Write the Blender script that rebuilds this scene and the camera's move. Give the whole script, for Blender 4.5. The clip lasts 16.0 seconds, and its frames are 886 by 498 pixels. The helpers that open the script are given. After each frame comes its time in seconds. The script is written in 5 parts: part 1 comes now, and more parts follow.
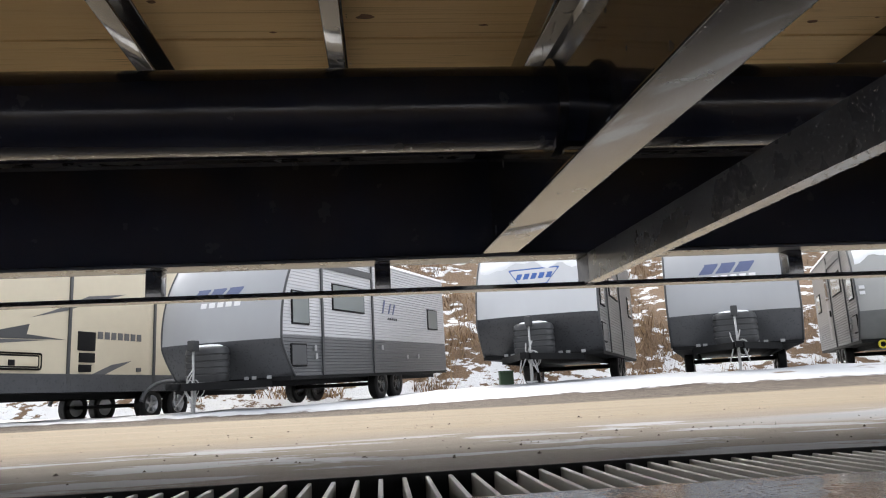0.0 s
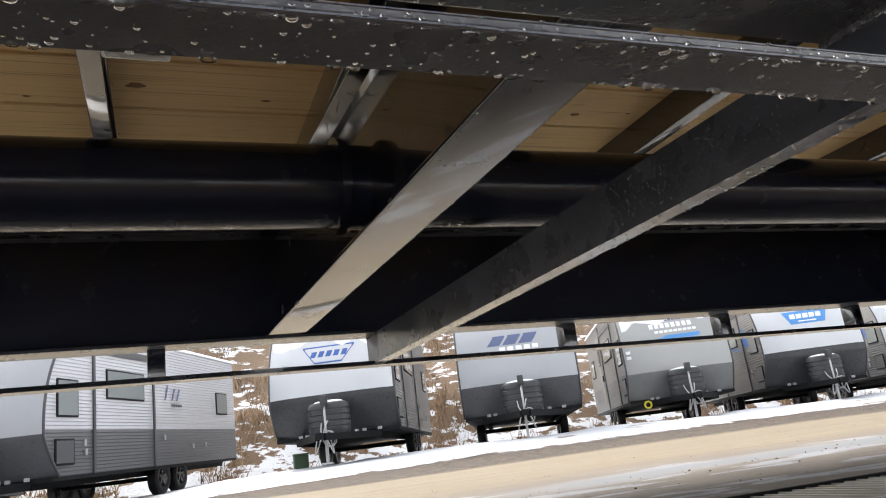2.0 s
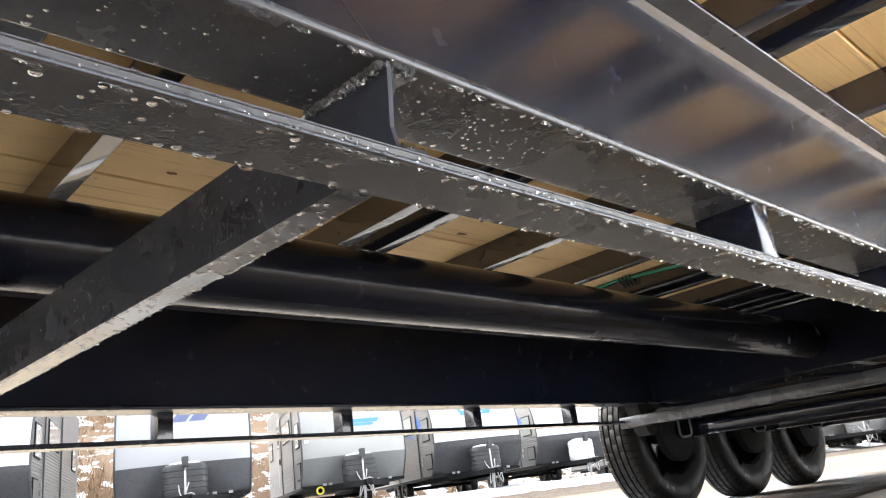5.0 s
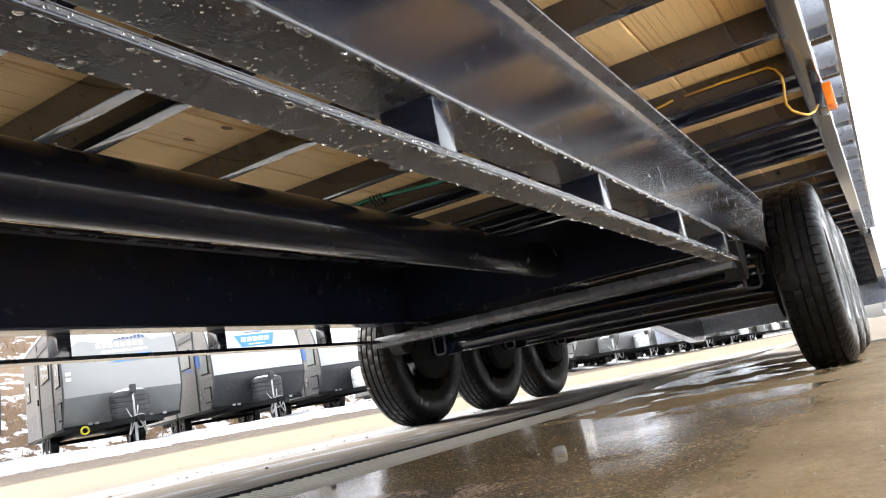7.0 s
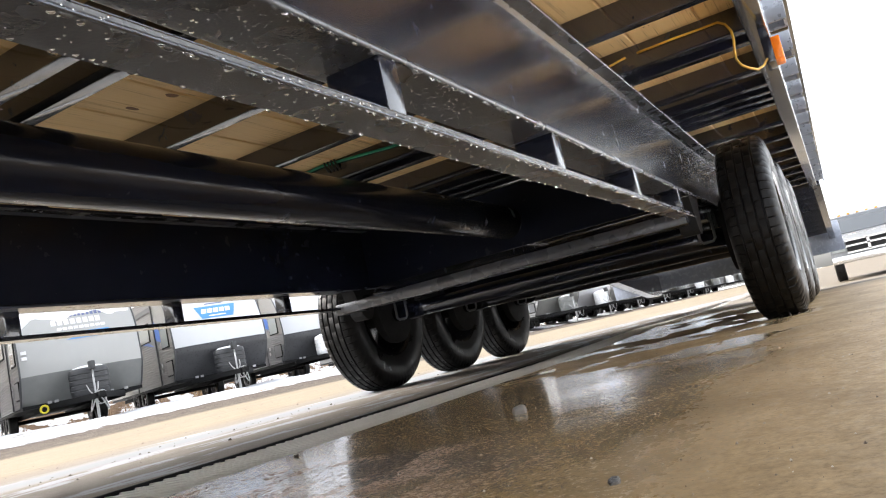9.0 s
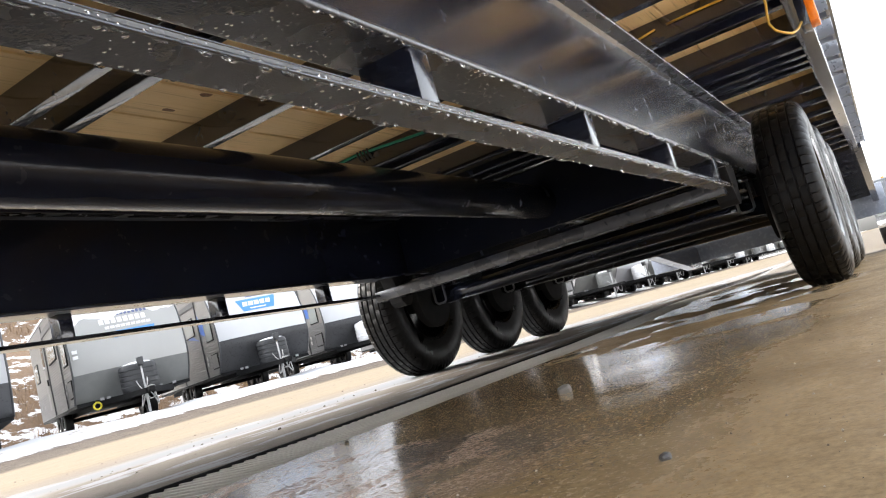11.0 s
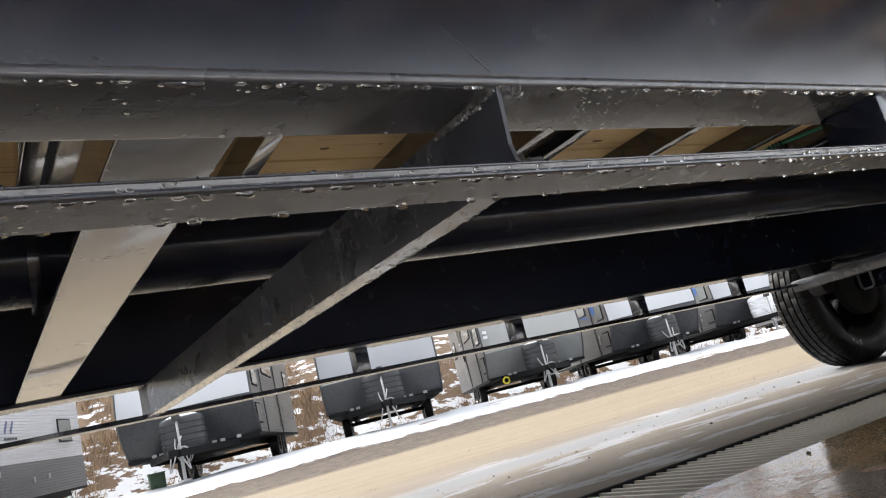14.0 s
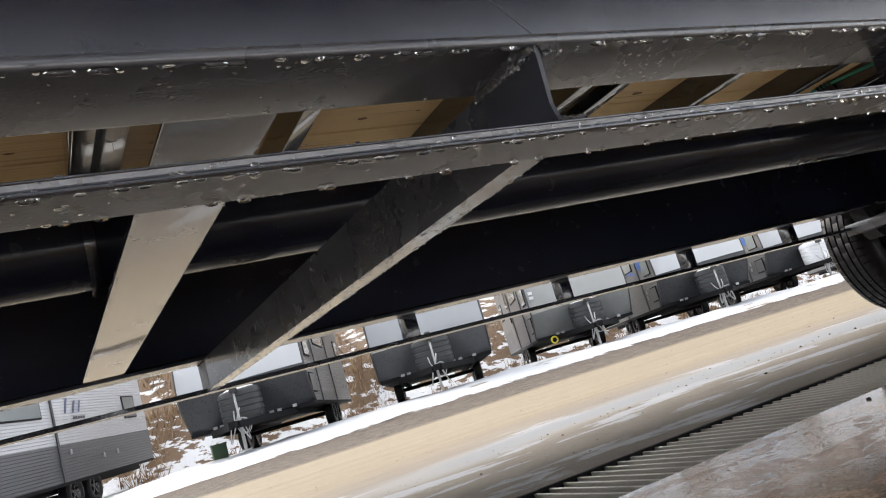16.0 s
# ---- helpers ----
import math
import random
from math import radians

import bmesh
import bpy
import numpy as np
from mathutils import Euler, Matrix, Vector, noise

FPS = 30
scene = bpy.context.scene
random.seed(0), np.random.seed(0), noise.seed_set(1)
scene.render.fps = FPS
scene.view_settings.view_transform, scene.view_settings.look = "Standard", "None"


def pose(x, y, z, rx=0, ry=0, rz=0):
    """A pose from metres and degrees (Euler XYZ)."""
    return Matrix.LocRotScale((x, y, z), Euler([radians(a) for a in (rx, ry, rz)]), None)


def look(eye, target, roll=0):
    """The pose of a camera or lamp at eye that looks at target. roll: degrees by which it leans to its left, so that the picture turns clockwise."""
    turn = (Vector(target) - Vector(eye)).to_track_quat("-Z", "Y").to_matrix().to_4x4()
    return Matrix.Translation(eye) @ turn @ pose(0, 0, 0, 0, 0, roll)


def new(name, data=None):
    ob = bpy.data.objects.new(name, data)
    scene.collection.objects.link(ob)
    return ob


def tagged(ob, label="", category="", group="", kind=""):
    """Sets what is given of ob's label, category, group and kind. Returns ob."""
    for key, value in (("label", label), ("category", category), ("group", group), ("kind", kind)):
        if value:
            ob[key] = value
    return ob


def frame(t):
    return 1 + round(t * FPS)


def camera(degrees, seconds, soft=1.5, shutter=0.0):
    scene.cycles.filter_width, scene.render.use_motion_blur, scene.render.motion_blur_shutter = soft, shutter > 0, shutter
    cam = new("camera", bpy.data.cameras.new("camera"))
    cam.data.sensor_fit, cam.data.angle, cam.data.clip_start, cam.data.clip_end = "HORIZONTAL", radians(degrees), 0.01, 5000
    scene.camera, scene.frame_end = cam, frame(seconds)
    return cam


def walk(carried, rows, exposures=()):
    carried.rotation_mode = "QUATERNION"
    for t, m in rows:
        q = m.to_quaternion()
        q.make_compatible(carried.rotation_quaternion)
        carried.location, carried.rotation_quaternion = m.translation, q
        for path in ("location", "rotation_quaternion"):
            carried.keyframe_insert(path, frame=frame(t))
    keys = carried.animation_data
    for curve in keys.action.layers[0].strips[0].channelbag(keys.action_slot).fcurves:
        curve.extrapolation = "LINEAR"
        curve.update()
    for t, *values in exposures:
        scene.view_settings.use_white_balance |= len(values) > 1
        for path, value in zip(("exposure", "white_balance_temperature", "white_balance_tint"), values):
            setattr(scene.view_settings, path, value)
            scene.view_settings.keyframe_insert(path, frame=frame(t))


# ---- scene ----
cam = camera(61.1, 16.0, 1.1)
PATH = [
    (0, (-0.454, 0.179, 0.118), (-0.28, 2.135, 0.499), -2.8),
    (0.5, (-0.436, 0.2, 0.128), (-0.002, 2.104, 0.557), -4.4),
    (1, (-0.429, 0.21, 0.129), (0.127, 2.073, 0.599), -5.6),
    (1.5, (-0.433, 0.206, 0.13), (0.185, 2.041, 0.633), -6.3),
    (2, (-0.428, 0.208, 0.132), (0.278, 2.003, 0.663), -7.2),
    (2.5, (-0.399, 0.226, 0.138), (0.407, 1.975, 0.681), -7.7),
    (3, (-0.359, 0.245, 0.155), (0.551, 1.939, 0.706), -7.8),
    (3.5, (-0.29, 0.252, 0.146), (0.733, 1.876, 0.708), -7.4),
    (4, (-0.25, 0.242, 0.14), (0.883, 1.783, 0.727), -6.9),
    (4.5, (-0.163, 0.25, 0.146), (1.076, 1.695, 0.76), -6.8),
    (5, (-0.121, 0.245, 0.168), (1.226, 1.582, 0.799), -7.4),
    (5.2, (-0.111, 0.245, 0.169), (1.273, 1.54, 0.806), -7.7),
    (7.3, (0.034, 0.181, 0.109), (1.77, 1.116, 0.449), -10.7),
    (7.5, (0.034, 0.183, 0.111), (1.778, 1.108, 0.432), -11.0),
    (8, (0.043, 0.182, 0.112), (1.8, 1.09, 0.405), -11.6),
    (8.5, (0.044, 0.182, 0.112), (1.81, 1.08, 0.384), -12.1),
    (10.8, (0.028, 0.183, 0.118), (1.76, 1.153, 0.357), -14.6),
    (11, (0.029, 0.181, 0.117), (1.75, 1.171, 0.358), -14.9),
    (11.5, (0.026, 0.18, 0.122), (1.708, 1.232, 0.372), -15.5),
    (12, (0.012, 0.177, 0.13), (1.624, 1.329, 0.404), -15.8),
    (12.5, (-0.030, 0.202, 0.1752), (1.465, 1.492, 0.4924), -15.7),
    (13, (-0.101, 0.18, 0.199), (1.239, 1.619, 0.567), -15.2),
    (13.5, (-0.149, 0.149, 0.205), (1.022, 1.718, 0.61), -14.5),
    (14, (-0.188, 0.121, 0.217), (0.845, 1.779, 0.645), -14.2),
    (14.5, (-0.189, 0.118, 0.222), (0.764, 1.824, 0.648), -14.5),
    (15, (-0.191, 0.121, 0.215), (0.725, 1.852, 0.623), -15.1),
    (15.5, (-0.186, 0.124, 0.214), (0.725, 1.861, 0.602), -15.7),
    (16, (-0.193, 0.12, 0.218), (0.731, 1.856, 0.585), -16.5),
]
EXPOSURES = [(0, 2.0), (1.5, 2.15), (3, 2.42), (4, 2.72), (5, 3.25), (7.3, 2.85), (8.5, 2.7), (11, 2.65), (12, 2.6), (13, 2.45), (14, 2.25), (16, 2.15)]
walk(cam, [(t, look(eye, target, roll)) for t, eye, target, roll in PATH], EXPOSURES)

# ---- world, sun, exposure ----
world = bpy.data.worlds.new("overcast_sky")
scene.world = world
world.use_nodes = True
wn, wl = world.node_tree.nodes, world.node_tree.links
sky = wn.new("ShaderNodeTexSky")
sky.sky_type = "NISHITA"
sky.sun_disc = False
sky.sun_elevation, sky.sun_rotation = radians(46), radians(349)
sky.air_density, sky.dust_density, sky.ozone_density = 1.0, 4.0, 1.0
sat = wn.new("ShaderNodeHueSaturation")
sat.inputs["Saturation"].default_value = 0.26
wl.new(sky.outputs["Color"], sat.inputs["Color"])
wl.new(sat.outputs["Color"], wn["Background"].inputs["Color"])
wn["Background"].inputs["Strength"].default_value = 0.15
sun_data = bpy.data.lights.new("sun", "SUN")
sun_data.energy, sun_data.angle, sun_data.color = 0.9, radians(40), (1.0, 0.93, 0.82)
sun = new("sun", sun_data)
sun.matrix_world = look((-2.0, 10, 10.5), (0, 0, 0))


# ---- materials ----
class Mat:
    """A small helper round a node material with a Principled shader."""

    def __init__(self, name, color=(0.5, 0.5, 0.5), rough=0.5, metal=0.0, spec=0.5):
        self.m = bpy.data.materials.new(name)
        self.m.use_nodes = True
        self.n, self.l = self.m.node_tree.nodes, self.m.node_tree.links
        self.p = self.n["Principled BSDF"]
        self.set("Base Color", (*color, 1))
        self.set("Roughness", rough)
        self.set("Metallic", metal)
        self.set("Specular IOR Level", spec)
        self.co = self.n.new("ShaderNodeTexCoord")

    def set(self, key, value):
        self.p.inputs[key].default_value = value

    def coords(self, scale=(1, 1, 1), kind="Object"):
        mp = self.n.new("ShaderNodeMapping")
        mp.inputs["Scale"].default_value = scale
        self.l.new(self.co.outputs[kind], mp.inputs["Vector"])
        return mp.outputs["Vector"]

    def noise(self, scale, detail=4, rough=0.55, stretch=(1, 1, 1), kind="Object", distort=0.0):
        t = self.n.new("ShaderNodeTexNoise")
        t.inputs["Scale"].default_value, t.inputs["Detail"].default_value = scale, detail
        t.inputs["Roughness"].default_value, t.inputs["Distortion"].default_value = rough, distort
        self.l.new(self.coords(stretch, kind), t.inputs["Vector"])
        return t.outputs["Fac"]

    def ramp(self, fac, stops):
        r = self.n.new("ShaderNodeValToRGB")
        e = r.color_ramp.elements
        while len(e) < len(stops):
            e.new(0.5)
        for el, (pos, c) in zip(e, stops):
            el.position = pos
            el.color = (*c, 1) if isinstance(c, tuple) else (c, c, c, 1)
        self.l.new(fac, r.inputs["Fac"])
        return r.outputs["Color"]

    def mix(self, fac, a, b, how="MIX"):
        x = self.n.new("ShaderNodeMix")
        x.data_type, x.blend_type = "RGBA", how
        for key, v in ((0, fac), (6, a), (7, b)):
            if hasattr(v, "is_output"):
                self.l.new(v, x.inputs[key])
            else:
                x.inputs[key].default_value = (*v, 1) if isinstance(v, tuple) else v if key == 0 else (v, v, v, 1)
        return x.outputs[2]

    def math(self, op, a, b=0.0):
        x = self.n.new("ShaderNodeMath")
        x.operation = op
        for i, v in enumerate((a, b)):
            if hasattr(v, "is_output"):
                self.l.new(v, x.inputs[i])
            else:
                x.inputs[i].default_value = v
        return x.outputs[0]

    def axis(self, which):
        s = self.n.new("ShaderNodeSeparateXYZ")
        self.l.new(self.co.outputs["Object"], s.inputs[0])
        return s.outputs[which]

    def rnd(self):
        return self.n.new("ShaderNodeObjectInfo").outputs["Random"]

    def to(self, key, v):
        self.l.new(v, self.p.inputs[key])
        return self

    def bump(self, h, strength=0.3, dist=0.01):
        b = self.n.new("ShaderNodeBump")
        b.inputs["Strength"].default_value, b.inputs["Distance"].default_value = strength, dist
        self.l.new(h, b.inputs["Height"])
        self.l.new(b.outputs["Normal"], self.p.inputs["Normal"])
        return self


def paint(name, color, rough=0.35, vary=0.15, bump=0.02, scale=6.0, metal=0.0):
    """Painted or moulded surface with faint dirt at two scales."""
    m = Mat(name, color, rough, metal)
    dirt = m.mix(m.noise(scale, 5), tuple(c * (1 - vary) for c in color), tuple(min(1, c * (1 + vary)) for c in color))
    m.to("Base Color", dirt)
    m.to("Roughness", m.ramp(m.noise(scale * 4, 3), [(0.3, max(0.03, rough - 0.05)), (0.7, min(1, rough + 0.06))]))
    m.bump(m.noise(scale * 30, 2), bump, 0.002)
    return m.m


def gelcoat(name, color, rough=0.3, vary=0.06):
    """Smooth moulded shell with faint broad dirt."""
    m = Mat(name, color, rough)
    grime = m.mix(m.noise(1.3, 6, 0.6, (1, 1, 0.4)), tuple(c * (1 - 2 * vary) for c in color), tuple(c * (1 + vary) for c in color))
    return m.to("Base Color", grime).m


def frame_paint(name, gloss, sheen, film):
    """Black gloss paint; sheen: index of the wet coat, film: how strong the ripples of water on it stand."""
    m = Mat(name, (0.008, 0.0085, 0.012), 0.12, 0.0, 0.5)
    m.set("IOR", 1.45)
    m.set("Coat Weight", 0.9 if sheen > 1.4 else 0.3)
    m.set("Specular IOR Level", 0.5 if sheen > 1.4 else 0.25)
    m.set("Coat IOR", sheen)
    m.set("Coat Roughness", gloss)
    m.to("Base Color", m.mix(m.noise(9, 5), (0.007, 0.0092, 0.019), (0.012, 0.0152, 0.029)))
    m.to("Roughness", m.ramp(m.noise(14, 5), [(0.3, 0.17), (0.75, 0.3)]))
    ripple = m.math("MULTIPLY", m.noise(170, 2), m.ramp(m.noise(5.5, 3), [(0.56, 0.0), (0.64, 1.0)]))  # patches of fine water film
    m.bump(m.math("ADD", m.noise(40, 3), m.math("MULTIPLY", ripple, film)), 0.06, 0.004)
    return m.m


def dewlit_paint():
    """Black paint under a fine grey dew, paler to paint in light from below."""
    m = Mat("dewlit_black_paint", (0.04, 0.042, 0.047), 0.3)
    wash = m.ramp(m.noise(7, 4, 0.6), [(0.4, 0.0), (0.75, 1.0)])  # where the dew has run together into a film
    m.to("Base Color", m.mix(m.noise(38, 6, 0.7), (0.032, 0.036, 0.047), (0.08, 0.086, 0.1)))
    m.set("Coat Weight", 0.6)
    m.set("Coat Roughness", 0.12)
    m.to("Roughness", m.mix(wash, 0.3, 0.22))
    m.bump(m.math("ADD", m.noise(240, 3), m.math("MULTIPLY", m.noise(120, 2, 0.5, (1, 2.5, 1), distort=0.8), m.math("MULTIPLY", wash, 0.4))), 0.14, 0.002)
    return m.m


def deck_wood():
    m = Mat("pine_deck", (0.5, 0.33, 0.17), 0.6)
    grain = m.noise(14, 6, 0.65, (0.22, 9, 3), distort=0.9)
    big = m.noise(2.2, 3, 0.5, (0.6, 3, 1))
    col = m.ramp(grain, [(0.25, (0.72, 0.46, 0.19)), (0.45, (0.88, 0.66, 0.35)), (0.6, (0.86, 0.63, 0.32)), (0.8, (0.8, 0.55, 0.25))])
    col = m.mix(m.ramp(big, [(0.35, 0.0), (0.7, 0.55)]), col, (0.74, 0.53, 0.27))
    streak = m.noise(30, 3, 0.6, (0.06, 5, 3), distort=0.4)
    col = m.mix(m.ramp(streak, [(0.58, 0.0), (0.7, 0.6)]), col, (0.4, 0.22, 0.08))
    dash = m.math("MULTIPLY", m.ramp(m.noise(60, 2, 0.5, (0.08, 4, 3)), [(0.62, 0.0), (0.68, 1.0)]), m.ramp(m.noise(3, 3, 0.5), [(0.5, 0.0), (0.62, 0.75)]))
    col = m.mix(dash, col, (0.2, 0.1, 0.04))  # torn dark fibres
    tint = m.ramp(m.rnd(), [(0.0, (0.88, 0.86, 0.82)), (1.0, (1.06, 1.04, 1.0))])
    col = m.mix(1.0, col, tint, "MULTIPLY")
    m.to("Base Color", col)
    m.bump(grain, 0.25, 0.004)
    return m.m


def ground_mat():
    """Wet slab near the trailer, tan dirt road, grey gravel verge, then snow with bare ground; x and y are metres."""
    m = Mat("yard_ground", (0.2, 0.17, 0.12), 0.4)
    y = m.axis(1)
    wob = m.noise(0.5, 5, 0.6, (0.35, 1, 1))
    over = m.math("SUBTRACT", y, m.math("MULTIPLY", m.axis(0), 0.05))  # distance from the drain's line
    past = m.ramp(m.math("MULTIPLY", over, 0.5), [(0.6, 0.0), (0.66, 1.0)])
    yy = m.math("ADD", y, m.math("MULTIPLY", m.math("SUBTRACT", wob, 0.5), 0.8))
    fine = m.noise(60, 6, 0.65)
    mid = m.noise(3.0, 6, 0.6, (0.6, 1.6, 1))
    slab = m.mix(m.ramp(m.noise(3.5, 8, 0.66, (0.9, 1.3, 1), distort=0.5), [(0.3, 0.0), (0.7, 1.0)]), (0.25, 0.167, 0.08), (0.54, 0.388, 0.213))
    slab = m.mix(m.ramp(fine, [(0.45, 0.0), (0.7, 0.5)]), slab, (0.26, 0.18, 0.1))
    slab = m.mix(1.0, slab, m.ramp(m.noise(190, 4, 0.7), [(0.36, 0.75), (0.5, 0.97), (0.66, 1.15)]), "MULTIPLY")
    bare_spot = m.ramp(m.noise(6.5, 6, 0.66, (0.8, 1.3, 1), distort=0.4), [(0.5, 0.0), (0.54, 1.0)])  # drier tan patches
    coarse = m.mix(bare_spot, (0.24, 0.19, 0.15), (0.5, 0.36, 0.27))
    coarse = m.mix(m.ramp(m.noise(120, 3, 0.65), [(0.36, 0.7), (0.4, 0.0)]), coarse, (0.05, 0.04, 0.035))
    near_drain = m.ramp(m.math("ADD", y, m.math("MULTIPLY", m.math("SUBTRACT", m.noise(3, 5, 0.6), 0.5), 0.5)), [(0.52, 0.0), (0.7, 0.9)])
    flush = m.ramp(m.math("ADD", m.axis(0), m.math("MULTIPLY", m.math("SUBTRACT", m.noise(7, 5, 0.65), 0.5), 0.22)), [(0.92, 1.0), (1.02, 0.0)])
    near_drain = m.math("MULTIPLY", near_drain, flush)
    slab = m.mix(near_drain, slab, coarse)  # worn aggregate beside the drain
    dirt = m.mix(m.noise(1.6, 8, 0.7, (0.12, 2.2, 1)), (0.09, 0.078, 0.058), (0.21, 0.182, 0.138))
    dirt = m.mix(m.ramp(m.noise(9, 6, 0.75), [(0.5, 0.0), (0.72, 0.8)]), dirt, (0.12, 0.09, 0.06))
    dirt = m.mix(m.ramp(fine, [(0.35, 0.35), (0.6, 0.0)]), dirt, (0.19, 0.14, 0.09))
    grav = m.mix(m.ramp(m.noise(7, 9, 0.8), [(0.35, 0.0), (0.65, 1.0)]), (0.02, 0.016, 0.013), (0.105, 0.088, 0.072))
    snow = m.mix(mid, (0.36, 0.368, 0.382), (0.48, 0.49, 0.505))
    bare = m.mix(fine, (0.08, 0.055, 0.03), (0.18, 0.13, 0.075))
    patch = m.ramp(m.noise(0.9, 7, 0.62, (0.6, 1.5, 1)), [(0.60, 0.0), (0.66, 1.0)])
    snow = m.mix(patch, snow, bare)
    step = lambda a, b: m.ramp(m.math("MULTIPLY", m.math("ADD", yy, 2.0), 1 / 30.0), [((a + 2) / 30, 0.0), ((b + 2) / 30, 1.0)])
    shore = m.math("ADD", yy, m.math("MULTIPLY", m.math("MINIMUM", m.math("MAXIMUM", m.math("SUBTRACT", 1.3, m.axis(0)), 0.0), 3.0), 0.3))  # the wet strip narrows forwards
    wade = lambda a, b: m.ramp(m.math("MULTIPLY", m.math("ADD", shore, 2.0), 1 / 30.0), [((a + 2) / 30, 0.0), ((b + 2) / 30, 1.0)])
    wet_zone = wade(1.9, 2.8)
    drier = m.ramp(m.math("MULTIPLY", m.axis(0), 0.05), [(0.26, 0.0), (0.34, 1.0)])  # the slab dries off behind the wheels
    mud = m.mix(mid, (0.105, 0.092, 0.079), (0.175, 0.155, 0.133))  # damp strip by the drain
    road = m.mix(wet_zone, m.mix(past, m.mix(drier, slab, m.mix(0.5, grav, dirt)), mud), m.mix(wade(2.9, 3.5), mud, dirt))
    road = m.mix(step(6.3, 6.9), road, grav)
    ragged = m.math("ADD", yy, m.math("MULTIPLY", m.math("SUBTRACT", m.noise(2.2, 6, 0.65), 0.5), 1.1))
    edge = m.ramp(m.math("MULTIPLY", ragged, 0.04), [(11.9 * 0.04, 0.0), (12.0 * 0.04, 1.0)])
    back = m.ramp(m.math("MULTIPLY", m.math("ADD", m.math("ADD", m.math("ADD", y, m.math("MULTIPLY", wob, 1.2)), m.math("MULTIPLY", m.axis(0), 0.06)), 4.0), 0.2), [(0.76, 1.0), (0.82, 0.0)])  # unseen white ground added behind, to bounce light under the deck
    speck = m.math("ADD", m.noise(3.2, 5, 0.55, (0.55, 1.7, 1), distort=0.3), m.math("MULTIPLY", m.math("SUBTRACT", m.noise(45, 3, 0.6), 0.5), 0.12))
    pool = m.ramp(speck, [(0.53, 0.0), (0.57, 1.0)])  # standing water
    pool = m.mix(wade(2.9, 3.0), pool, 0.0)
    gutter = m.math("MULTIPLY", m.mix(wade(2.72, 2.9), wade(2.32, 2.48), 0.0), m.ramp(m.axis(0), [(0.3, 0.0), (0.9, 1.0)]))  # a ribbon of water runs along the road's edge
    pool = m.mix(gutter, pool, 1.0)
    film = m.ramp(m.noise(1.3, 5, 0.55, (0.45, 1.5, 1)), [(0.36, 0.01), (0.52, 0.02), (0.7, 0.045)])
    slush = m.math("MULTIPLY", pool, past)  # half-frozen grey water
    # pools are painted paler than the gutter to offset the trailer's shade
    road = m.mix(slush, road, m.mix(gutter, m.mix(fine, (0.18, 0.188, 0.2), (0.26, 0.27, 0.286)), m.mix(fine, (0.125, 0.13, 0.139), (0.175, 0.182, 0.193))))
    m.to("Base Color", m.mix(back, m.mix(edge, road, snow), (0.8, 0.81, 0.83)))
    dull = m.ramp(m.math("ADD", y, m.math("MULTIPLY", m.math("SUBTRACT", m.noise(5, 6, 0.65, (0.4, 1.4, 1)), 0.5), 0.35)), [(0.28, 1.0), (0.44, 0.0)])
    left = m.math("MULTIPLY", m.ramp(m.noise(1.9, 6, 0.62, (0.7, 1.6, 1)), [(0.47, 0.0), (0.51, 1.0)]), m.ramp(m.math("MULTIPLY", m.axis(0), 0.25), [(0.42, 0.0), (0.52, 1.0)]))
    dull = m.math("MAXIMUM", dull, left)  # damp concrete that the water film has left
    film = m.mix(drier, m.mix(dull, film, m.ramp(fine, [(0.3, 0.4), (0.7, 0.7)])), 0.6)
    thin = m.math("MULTIPLY", near_drain, m.math("ADD", 0.02, m.math("MULTIPLY", bare_spot, 0.09)))
    grains = m.ramp(m.math("ADD", m.noise(160, 3, 0.72), thin), [(0.585, 0.0), (0.615, 1.0)])  # grains that stand out of the water film
    film = m.mix(grains, film, 0.6)
    damp = m.ramp(fine, [(0.3, 0.62), (0.7, 0.9)])
    rough = m.mix(past, film, damp)
    m.to("Roughness", m.mix(edge, m.mix(wet_zone, rough, 0.85), 0.7))
    m.to("Specular IOR Level", m.mix(wet_zone, m.mix(drier, m.mix(past, m.mix(m.math("MAXIMUM", dull, grains), m.math("ADD", 0.6, m.math("MULTIPLY", near_drain, 0.4)), 0.12), 0.06), 0.04), 0.04))
    grain = m.ramp(m.noise(2.6, 4, 0.6), [(0.4, 0.003), (0.65, 0.01)])
    still = m.mix(past, grain, m.mix(pool, 0.8, 0.02))
    pits = m.mix(past, m.math("MULTIPLY", m.noise(260, 3, 0.7), m.ramp(m.noise(5, 5, 0.65), [(0.36, 0.006), (0.62, 0.026)])), 0.0)
    pits = m.math("MULTIPLY", pits, m.math("ADD", 1.0, m.math("MULTIPLY", near_drain, 0.6)))  # rougher towards the drain
    hb = m.mix(wet_zone, m.math("ADD", pits, m.math("MULTIPLY", m.math("ADD", fine, m.math("MULTIPLY", mid, 0.8)), still)), m.math("MULTIPLY", m.math("ADD", fine, mid), m.mix(pool, 1.4, 0.02)))
    m.bump(hb, 0.4, 0.012)
    return m.m


